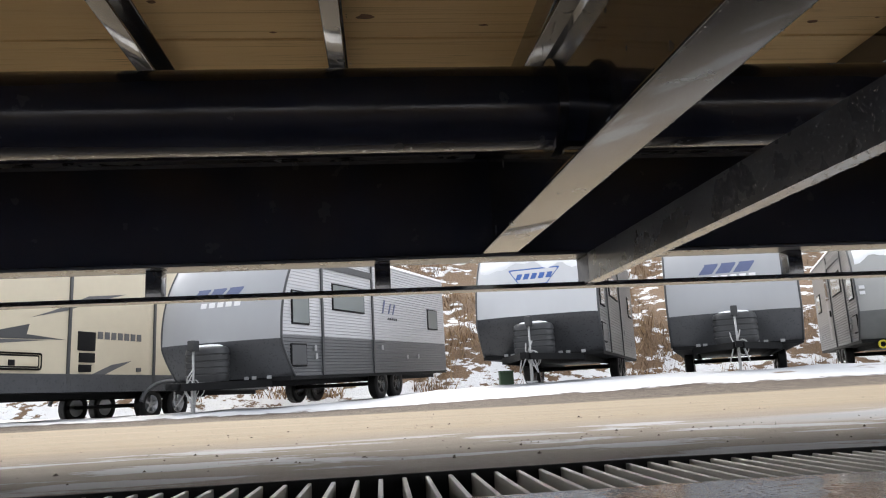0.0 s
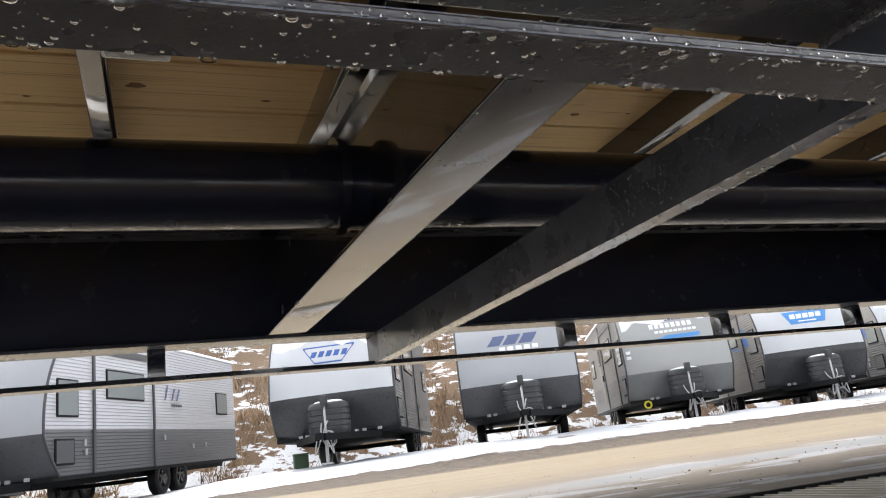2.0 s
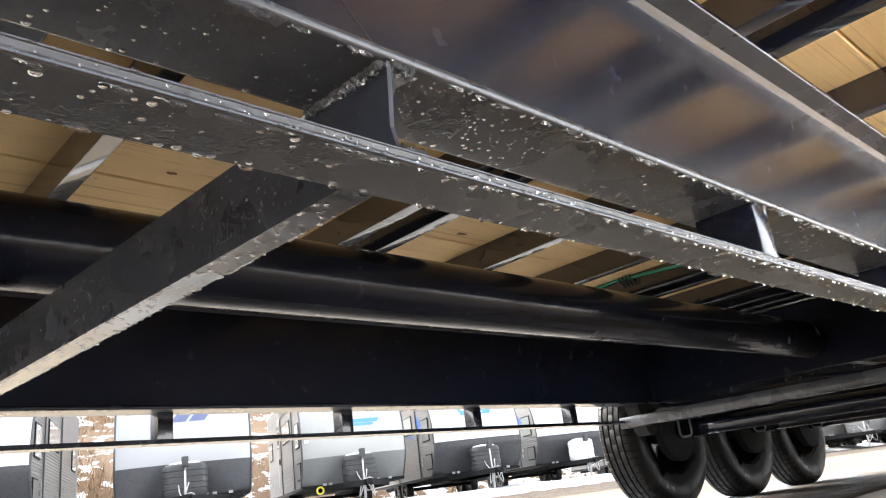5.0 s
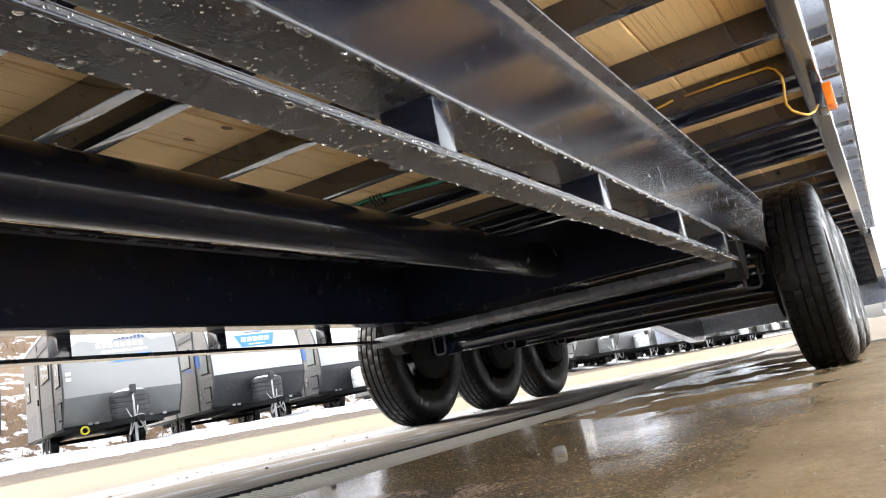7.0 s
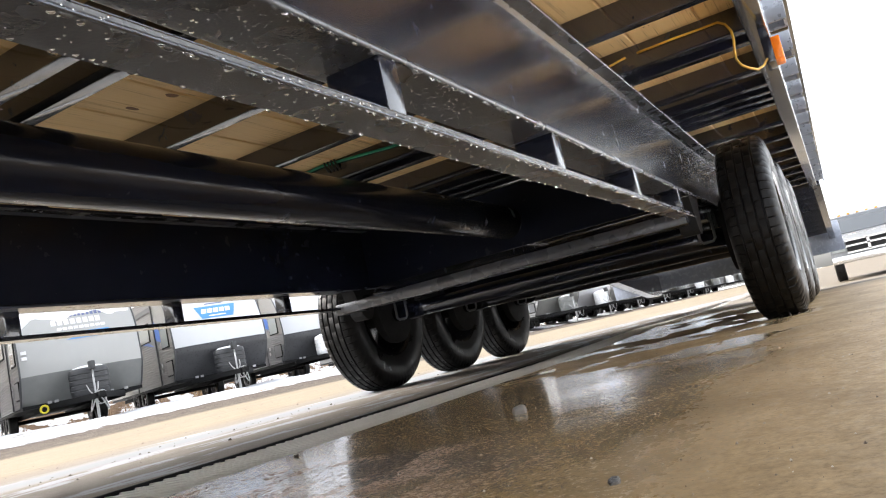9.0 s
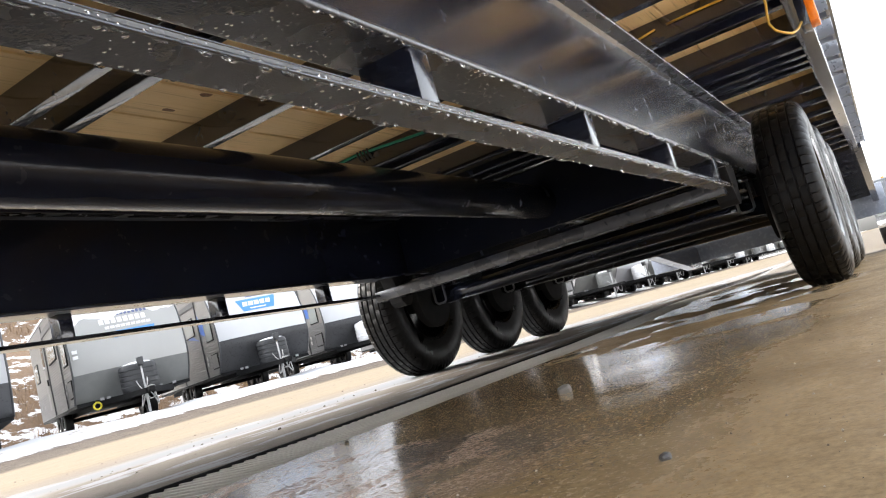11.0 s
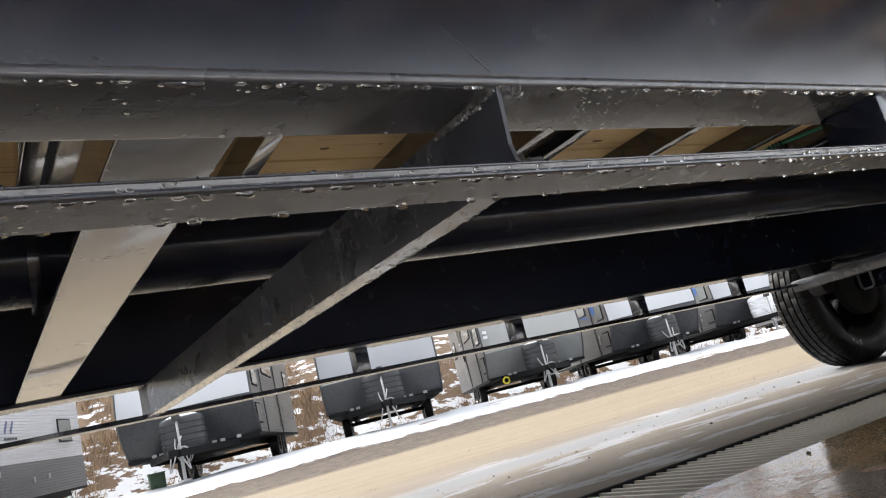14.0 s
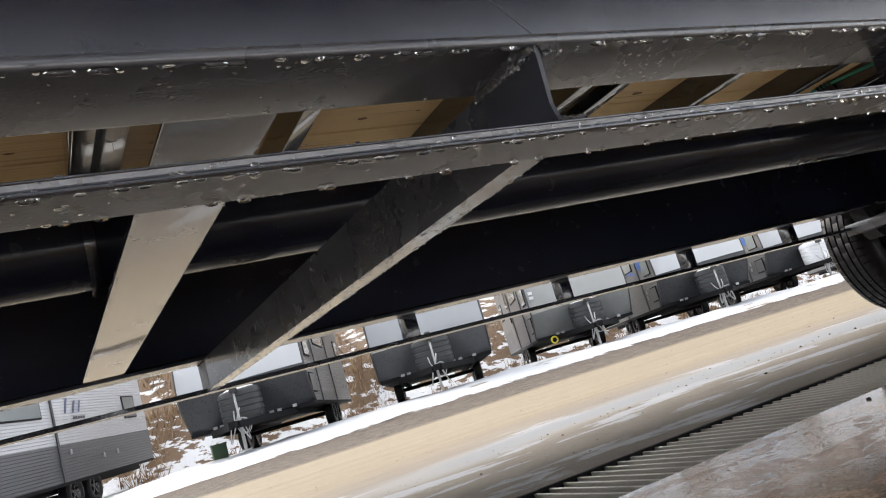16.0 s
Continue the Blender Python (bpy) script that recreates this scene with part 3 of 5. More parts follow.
def gusset(c, s):
    o = [(c - s * 0.046, ZB), (c + s * 0.05, ZB), (c + s * 0.05, 0.412), (c - s * 0.047, 0.412), (c - s * 0.045, 0.417), (c - s * 0.042, 0.43)]
    g = prism("gusset", o, 0.2055, 0.2098, "x", GUSSET, trailer, "welded steel gusset plate")
    skewed(g, 0.2, 0.65)
    y0, x0 = c - s * 0.044, 0.2045 - 0.053 * (c - 0.65)
    bead((x0, y0, ZB - 0.0012), (x0 - 0.005 * s, y0 + s * 0.094, ZB - 0.0012), 0.0026, 61, g)
    bead((x0 + 0.007, y0, ZB - 0.001), (x0 + 0.03, y0 - s * 0.001, ZB - 0.001), 0.0034, 18, g)
    bead((x0 + 0.0065, y0, 0.4125), (x0 + 0.0045, y0 + s * 0.05, 0.4125), 0.0028, 34, g)
    bead((x0 + 0.008, y0 + s * 0.002, 0.4125), (x0 + 0.034, y0 + s * 0.001, 0.4125), 0.003, 18, g)
    fin = [(x0 + 0.006, ZB - 0.001), (x0 + 0.034, ZB - 0.001), (x0 + 0.03, ZB - 0.006), (x0 + 0.014, ZB - 0.018), (x0 + 0.006, ZB - 0.034)]
    prism("lug", fin, *sorted((y0 + s * 0.002, y0 + s * 0.006)), "y", WELD, g, "small welded corner lug")


gusset(NEAR, 1)
gusset(FAR, -1)

# torque tube along the middle
tube("torque_tube", [(X0, MID, 0.617), (-0.5, MID, 0.617), (1.5, MID, 0.617), (3.2, MID, 0.617)], 0.075, FARBLACK, trailer, "round black torque tube", 40)
revolve("tube_collar", [(0.076, -0.008), (0.088, -0.008), (0.088, 0.008), (0.076, 0.008)], 40, BLACK, trailer).matrix_local = pose(-0.13, MID, 0.617, 0, 0, 90)
box("tube_plate", (3.19, 3.202, NEAR + 0.006, FAR - 0.006, ZB + 0.012, ZT - 0.012), FARBLACK, trailer)

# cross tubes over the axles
# paler finish: slab light on this face is put into the colour
box("axle_crossmember", (2.90, 2.98, NEAR - 0.02, FAR + 0.02, 0.375, 0.425), DEWLIT, trailer, bevel=0.006)
DRUM = paint("dull_drum", (0.005, 0.005, 0.0055), 0.9, 0.3)
UBOLT = paint("dull_bolt", (0.13, 0.13, 0.13), 0.35, 0.3, 0.1, 10, 0.4)
# the bumper's paler bluish grey stands in for sky light on it
TAILGREY = paint("sky_lit_grey", (0.2, 0.225, 0.28), 0.25, 0.2)
AX, PITCH, R = 3.50, 0.84, 0.385
WN, WF = 0.432, 2 * MID - 0.432
DROP = {WN: 0.05, WF: 0.022}  # the slab lies a little lower under the wheels


def tyre_profile():
    h = 0.1
    pr = [(0.215, -h + 0.02), (0.26, -h + 0.004), (0.31, -h - 0.004), (0.35, -h + 0.004), (0.372, -h + 0.016), (0.381, -h + 0.026)]
    for g in (-0.05, -0.017, 0.017, 0.05):
        pr += [(0.3845, g - 0.0045), (0.375, g - 0.003), (0.375, g + 0.003), (0.3845, g + 0.0045)]
    return pr + [(0.381, h - 0.028), (0.372, h - 0.016), (0.35, h - 0.004), (0.31, h + 0.004), (0.26, h - 0.004), (0.215, h - 0.02)]


def wheel(x, yc, out):
    """A wheel at x with its outer face to out (+1: +y)."""
    w = revolve("wheel", [(0.05, 0.02), (0.06, 0.03), (0.12, 0.028), (0.185, 0.052), (0.2, 0.09), (0.218, 0.098), (0.218, 0.092), (0.206, 0.085), (0.195, 0.03),
                          (0.195, -0.05), (0.206, -0.085), (0.218, -0.092), (0.218, -0.098), (0.2, -0.088), (0.188, -0.04), (0.185, 0.03), (0.12, 0.02), (0.05, 0.014), (0.05, 0.02)],
                40, DARKRIM, trailer, "steel wheel with worn black tyre")
    w.matrix_local = pose(x, yc, R - DROP[yc], 0, 0, 0 if out > 0 else 180)
    t = revolve("tyre", tyre_profile(), 192, TYRE, w, "wet black tyre", lambda k, j: 0 if k % 3 != 1 else -0.005 if j in (4, 5, 6, 21, 22, 23) else -0.002 if (j in (9, 10) and k % 6 < 3) or (j in (13, 14) and k % 6 > 2) or (j in (17, 18) and k % 6 < 3) else 0)
    revolve("hub", [(0.0, 0.075), (0.035, 0.075), (0.045, 0.06), (0.05, 0.02), (0.05, -0.09), (0.15, -0.095), (0.155, -0.14), (0.05, -0.15), (0.0, -0.15)], 24, DRUM, w)
    for i in range(8):
        a = i * math.pi / 4
        bm = bmesh.new()
        bmesh.ops.create_cone(bm, cap_ends=True, segments=6, radius1=0.012, radius2=0.009, depth=0.025, matrix=Matrix.Translation((0.085 * math.cos(a), 0.04, 0.085 * math.sin(a))) @ Matrix.Rotation(math.pi / 2, 4, "X"))
        part("lug_nut", bm, CHROME, w)
    return w


for i in range(3):
    x = AX + PITCH * i
    wheel(x, WN, -1)
    wheel(x, WF, 1)
    tube("axle", [(x, WN + 0.1, R - 0.05), (x, NEAR + 0.15, R - 0.04), (x, MID, R - 0.03), (x, FAR - 0.15, R - 0.025), (x, WF - 0.1, R - 0.022)], 0.042, BLACK, trailer, "round black axle tube", 20)
    for c, s in ((NEAR, 1), (FAR, -1)):
        # leaf spring pack with u-bolts
        for k in range(4):
            L = 0.36 - 0.07 * k
            n = 9
            top = [(x + L * (2 * q / (n - 1) - 1), R + 0.062 - 0.05 * (2 * q / (n - 1) - 1) ** 2 * -1 * (L / 0.36) ** 2 - 0.009 * k) for q in range(n)]
            prism("leaf_spring", [(a, b) for a, b in top] + [(a, b - 0.008) for a, b in top[::-1]], c - 0.022, c + 0.022, "y", BLACK, trailer)
        for dx in (-0.06, 0.06):
            pts = [(x + dx, c - 0.032, R + 0.085), (x + dx, c - 0.032, R - 0.05), (x + dx, c - 0.02, R - 0.062), (x + dx, c + 0.02, R - 0.062), (x + dx, c + 0.032, R - 0.05), (x + dx, c + 0.032, R + 0.085)]
            tube("u_bolt", pts, 0.006, UBOLT, trailer, "dull steel u-bolt", 8)
        box("spring_plate", (x - 0.08, x + 0.08, c - 0.045, c + 0.045, R + 0.064, R + 0.078), BLACK, trailer)
for i in range(4):
    x = AX - PITCH / 2 + PITCH * i
    for c in (NEAR, FAR):
        prism("spring_hanger", [(x - 0.09, ZB), (x + 0.09, ZB), (x + 0.045, 0.36), (x + 0.02, 0.34), (x - 0.02, 0.34), (x - 0.045, 0.36)], c - 0.035, c + 0.035, "y", DRUM, trailer)
    box("hanger_tube", (x - 0.025, x + 0.025, NEAR + 0.036, FAR - 0.036, 0.405, 0.455), BLACK, trailer, bevel=0.005)

# side rails, rub rails with pockets, marker lamps
for s, y0 in ((1, 0.25), (-1, 2 * MID - 0.25)):
    def sy(v):
        return y0 + s * (v - 0.25)
    o = [(sy(0.25), ZT), (sy(0.197), ZT), (sy(0.193), ZT + 0.004), (sy(0.193), 0.905), (sy(0.25), 0.905), (sy(0.25), 0.897), (sy(0.201), 0.897), (sy(0.201), ZT + 0.007), (sy(0.25), ZT + 0.007)]
    prism("side_rail", eased(o, 0.003), X0, X1, "x", BLACK, trailer, "black channel side rail beaded with water", True)
    prism("rub_rail", [(sy(0.132), 0.815), (sy(0.141), 0.815), (sy(0.141), 0.895), (sy(0.132), 0.895)], X0, X1, "x", WETBLACK, trailer)
    k = 0
    x = -4.8
    while x < X1 - 0.05:
        if k % 2:
            bm = bmesh.new()
            bmesh.ops.create_cone(bm, cap_ends=True, segments=14, radius1=0.024, radius2=0.024, depth=0.05, matrix=Matrix.Translation((x, sy(0.167), 0.852)) @ Matrix.Rotation(math.pi / 2, 4, "X"))
            part("spool", bm, WETBLACK, trailer, smooth=True)
        else:
            ya, yb = sorted((sy(0.142), sy(0.192)))
            yo = sy(0.146)
            yi = sy(0.192)
            o = [(x - 0.045, yi), (x - 0.045, ya if s > 0 else yb), (x + 0.045, ya if s > 0 else yb), (x + 0.045, yi), (x + 0.037, yi), (x + 0.037, yo + s * 0.004), (x - 0.037, yo + s * 0.004), (x - 0.037, yi)]
            prism("stake_pocket", o, 0.80, 0.90, "z", POCKET, trailer, "grey steel stake pocket")
        k += 1
        x += 0.17
    for x in (-2.6, 2.42):
        b = box("marker_lamp", (x - 0.05, x + 0.05, *sorted((sy(0.196), sy(0.222))), 0.712, 0.79), BLACK, trailer, "amber side marker lamp", 0.004)
        box("lens", (x - 0.042, x + 0.042, *sorted((sy(0.172), sy(0.197))), 0.718, 0.786), AMBER, b, "orange lens", 0.005)

# wiring under the deck
tube("wire_loop", [(2.229, 0.54, 0.833), (2.228, 0.437, 0.834), (2.228, 0.345, 0.833), (2.228, 0.31, 0.833), (2.228, 0.292, 0.82), (2.228, 0.282, 0.796), (2.228, 0.282, 0.769), (2.229, 0.288, 0.739), (2.23, 0.289, 0.716), (2.235, 0.28, 0.696), (2.25, 0.262, 0.684), (2.28, 0.245, 0.682), (2.33, 0.23, 0.7), (2.38, 0.215, 0.73)], 0.0035, WIREY, trailer, "yellow wire hanging under the deck", 8)
tube("wire_loop", [(2.231, 0.66, 0.82), (2.228, 0.603, 0.827), (2.228, 0.574, 0.832)], 0.0035, WIREY, trailer, "yellow wire hanging under the deck", 8)
tube("wire_loop", [(2.229, 1.9, 0.842), (2.228, 1.809, 0.848), (2.228, 1.71, 0.854), (2.228, 1.57, 0.844), (2.228, 1.412, 0.831), (2.229, 1.2, 0.83)], 0.005, WIREG, trailer, "green wire tied to a joist", 8)
for i, y in enumerate((1.69, 1.675, 1.66, 1.645)):
    tube("wire_clip", [(2.226, y, 0.86), (2.222, y - 0.006, 0.84), (2.229, y - 0.012, 0.822)], 0.004, PLASTIC, trailer, "grey wire clip", 6)
# a fine pale line on the web of the near beam
link_mesh("thin_line", [(0.195, NEAR - 0.0052, 0.5705), (0.1957, NEAR - 0.0052, 0.5705), (0.2475, NEAR - 0.0052, 0.5155), (0.2468, NEAR - 0.0052, 0.5155)], [(0, 1, 2, 3)], TRIM, trailer, "thin pale line")

# dropped tail behind the axles
for c in (NEAR, FAR):
    prism("tail_beam", [(X1, ZB), (X1, ZT), (9.6, 0.44), (9.6, 0.2), (9.2, 0.2)], c - 0.05, c + 0.05, "y", BLACK, trailer)
for i in range(9):
    x = X1 + 0.12 + 0.26 * i
    z = ZT - (x - X1) * 0.145
    box("tail_joist", (x - 0.02, x + 0.02, 0.2, 2 * MID - 0.2, z, z + 0.07), BLACK, trailer)
for yy in (0.17, 2 * MID - 0.23):
    prism("tail_rail", [(X1 + 0.01, ZT), (9.65, 0.40), (9.65, 0.52), (X1 + 0.01, 0.90)], yy, yy + 0.06, "y", BLACK, trailer)
for i in range(14):
    yy = 0.26 + i * 0.17
    prism("tail_plank", [(X1 + 0.02, ZD + 0.004), (9.6, 0.505), (9.6, 0.543), (X1 + 0.02, ZD + 0.042)], yy, yy + 0.16, "y", WOOD, trailer)
box("tail_bumper", (9.62, 9.74, 0.1, 2 * MID - 0.1, 0.26, 0.6), TAILGREY, trailer, "tall rear bumper with sky light painted in grey", 0.01)


# water beads hanging under the steel
def drops(name, spots, parent):
    """spots: rows of (x, y, z, radius); low domes that hang down."""
    rings, seg = 4, 10
    verts, faces = [], []
    for x, y, z, r in spots:
        r *= 0.58
        b = len(verts)
        for i in range(rings):
            w = math.pi / 2 * i / rings
            for k in range(seg):
                a = 2 * math.pi * k / seg
                verts.append((x + r * math.cos(w) * math.cos(a), y + r * math.cos(w) * math.sin(a), z + 0.0003 - 0.45 * r * math.sin(w)))
        verts.append((x, y, z + 0.0003 - 0.45 * r))
        for i in range(rings - 1):
            for k in range(seg):
                faces.append((b + i * seg + k, b + i * seg + (k + 1) % seg, b + (i + 1) * seg + (k + 1) % seg, b + (i + 1) * seg + k))
        for k in range(seg):
            faces.append((b + (rings - 1) * seg + k, b + (rings - 1) * seg + (k + 1) % seg, b + rings * seg))
    return link_mesh(name, verts, faces, WATER, parent, "beads of clear water", "stuff", smooth=True)


rng = random.Random(5)


def scatter(n, x0, x1, y0, y1, z, r0, r1, power, taken):
    """Random beads that keep clear of one another."""
    made = []
    for i in range(n):
        x, y, r = rng.uniform(x0, x1), rng.uniform(y0, y1), r0 + (r1 - r0) * rng.random() ** power
        key = (round(x / 0.01), round(y / 0.01))
        if any(math.hypot(x - a, y - b) < 0.75 * (r + c) for dx in (-1, 0, 1) for dy in (-1, 0, 1) for a, b, c in taken.get((key[0] + dx, key[1] + dy), ())):
            continue
        taken.setdefault(key, []).append((x, y, r))
        made.append((x, y, z, r))
    return made


spots = []
grid = {}
spots += scatter(160, -1.2, 3.0, NEAR - 0.043, NEAR - 0.037, 0.399, 0.002, 0.0085, 1.5, grid)
spots += scatter(260, -1.2, 3.0, NEAR + 0.004, NEAR + 0.009, 0.399, 0.002, 0.0065, 1.5, grid)
spots += scatter(700, -1.2, 3.0, NEAR - 0.036, NEAR + 0.003, 0.3988, 0.001, 0.0046, 2.3, grid)
grid = {}
spots += scatter(300, -1.0, 3.2, NEAR - 0.046, NEAR - 0.041, ZB, 0.002, 0.0075, 1.6, grid)
spots += scatter(220, -1.0, 3.2, NEAR + 0.040, NEAR + 0.045, ZB, 0.002, 0.006, 1.6, grid)
spots += scatter(2600, 0.2, 3.2, NEAR - 0.040, NEAR + 0.039, ZB - 0.0002, 0.0009, 0.0036, 2.4, grid)
spots += scatter(260, -1.0, 0.2, NEAR - 0.040, NEAR + 0.039, ZB - 0.0002, 0.001, 0.004, 2.2, grid)
drops("water_bead", spots, trailer)


def edge_beads(n, x0, x1, y, z0, z1, r0, r1, wide=1.25):
    """Flattened round beads that cling to a steel edge."""
    verts, faces, seg, rings = [], [], 8, 4
    for i in range(n):
        x, z, r = x0 + (x1 - x0) * (i + rng.uniform(-0.1, 1.1)) / n, rng.uniform(z0, z1), r0 + (r1 - r0) * rng.random() ** 2
        b = len(verts)
        for j in range(rings + 1):
            w = math.pi * (j / rings - 0.5)
            for k in range(seg):
                a = 2 * math.pi * k / seg
                verts.append((x + wide * r * math.cos(w) * math.cos(a), y + 0.6 * r * math.cos(w) * math.sin(a), z + r * 0.8 * math.sin(w)))
        faces += [(b + j * seg + k, b + j * seg + (k + 1) % seg, b + (j + 1) * seg + (k + 1) % seg, b + (j + 1) * seg + k) for j in range(rings) for k in range(seg)]
    return link_mesh("water_bead", verts, faces, WATER, trailer, "beads of clear water", "stuff", smooth=True)


edge_beads(900, -1.2, 3.0, NEAR - 0.048, 0.4, 0.4105, 0.0008, 0.0026)
edge_beads(230, -1.2, 3.0, NEAR - 0.0455, 0.3978, 0.3986, 0.0018, 0.0042, 1.9)
edge_beads(140, -1.2, 3.2, NEAR - 0.0465, ZB - 0.0015, ZB - 0.0005, 0.0025, 0.005, 2.3)
edge_beads(90, -1.2, 3.0, NEAR + 0.0085, 0.3975, 0.399, 0.002, 0.004, 1.6)
edge_beads(120, -1.2, 3.2, NEAR - 0.0498, ZB + 0.002, ZB + 0.009, 0.001, 0.0024)


def crumbs(n, p, q, r0, r1, loose):
    """Small clear beads caught on a weld from p to q."""
    bm, p, q = bmesh.new(), Vector(p), Vector(q)
    for i in range(n):
        r = r0 + (r1 - r0) * rng.random() ** 2
        o = p.lerp(q, rng.random()) + Vector((rng.gauss(0, loose), rng.gauss(0, loose), -abs(rng.gauss(0, loose))))
        bmesh.ops.create_icosphere(bm, subdivisions=1, radius=r, matrix=Matrix.Translation(o) @ Matrix.Diagonal((rng.uniform(0.8, 1.6), rng.uniform(0.8, 1.6), 1, 1)))
    return tagged(part("water_bead", bm, WATER, trailer, "beads of clear water", smooth=True), kind="stuff")


crumbs(150, (0.205, NEAR - 0.044, ZB - 0.003), (0.2, NEAR + 0.05, ZB - 0.003), 0.0007, 0.0023, 0.0022)
crumbs(40, (0.211, NEAR - 0.044, ZB - 0.003), (0.235, NEAR - 0.045, ZB - 0.003), 0.0007, 0.0022, 0.0022)
crumbs(40, (0.212, NEAR - 0.043, 0.4135), (0.24, NEAR - 0.043, 0.4135), 0.0007, 0.002, 0.0018)


def wall_beads(n, y0, y1, z0, z1, r0, r1):
    """Tiny flat beads on the upright face of the channel brace."""
    verts, faces, seg = [], [], 7
    for i in range(n):
        y, z, r = rng.uniform(y0, y1), rng.uniform(z0, z1), r0 + (r1 - r0) * rng.random() ** 2.5
        x, b = 0.2062 - 0.053 * (y - 0.65), len(verts)
        for h, k in ((0.0, 1.0), (0.45, 0.75)):
            verts += [(x - h * r, y + k * r * math.cos(a), z + k * r * math.sin(a)) for a in [2 * math.pi * q / seg for q in range(seg)]]
        verts.append((x - 0.6 * r, y, z - 0.1 * r))
        faces += [(b + q, b + (q + 1) % seg, b + seg + (q + 1) % seg, b + seg + q) for q in range(seg)] + [(b + seg + q, b + seg + (q + 1) % seg, b + 2 * seg) for q in range(seg)]
    return link_mesh("water_bead", verts, faces, WATER, trailer, "beads of clear water", "stuff", smooth=True)


wall_beads(1500, 0.72, 1.9, 0.414, 0.482, 0.0004, 0.0013)
spots = []
for i in range(500):
    spots.append((rng.uniform(-1.8, 3.0), FAR - 0.047 + rng.uniform(0, 0.01), ZB, rng.uniform(0.001, 0.003)))
    spots.append((rng.uniform(-1.8, 3.0), FAR - 0.010, 0.399, rng.uniform(0.001, 0.0025)))
for i in range(640):
    yy = rng.uniform(0.7, 2.2)
    spots.append((rng.choice((0.209, 0.238, rng.uniform(0.208, 0.24))) - 0.053 * (yy - 0.65), yy, 0.4035, rng.uniform(0.0018, 0.0046)))
for i in range(150):
    yy = rng.uniform(0.75, 2.1)
    spots.append((-0.043 + rng.choice((-0.046, 0.046)) - 0.053 * (yy - 0.7), yy, ZB + 0.0055, rng.uniform(0.0015, 0.0042)))
for i in range(1600):
    a = rng.gauss(0, 0.06)
    spots.append((rng.uniform(-2, 3.1), MID + 0.075 * math.sin(a), 0.617 - 0.0748 * math.cos(a), rng.uniform(0.0015, 0.0044)))
for x0, z in [(2.902, 0.375), (2.978, 0.375)] + [(AX + PITCH * (k - 0.5) + d, 0.405) for k in range(4) for d in (-0.023, 0.023)]:
    for i in range(130):
        spots.append((x0 + rng.gauss(0, 0.0012), rng.uniform(NEAR + 0.05, FAR - 0.05), z + 0.0006, rng.uniform(0.001, 0.0035)))
for x in JOISTS:
    for i in range(26):
        spots.append((x + rng.choice((-0.009, 0.03)), rng.uniform(0.3, 2.1), ZT, rng.uniform(0.0016, 0.004)))
for i in range(300):
    spots.append((rng.uniform(1, 6), rng.choice((0.2, 0.246, rng.uniform(0.2, 0.246))), ZT, rng.uniform(0.001, 0.003)))
drops("water_bead", spots, trailer)


# ---- parked campers ----
AXIS = radians(-24.4)  # all campers point the same way


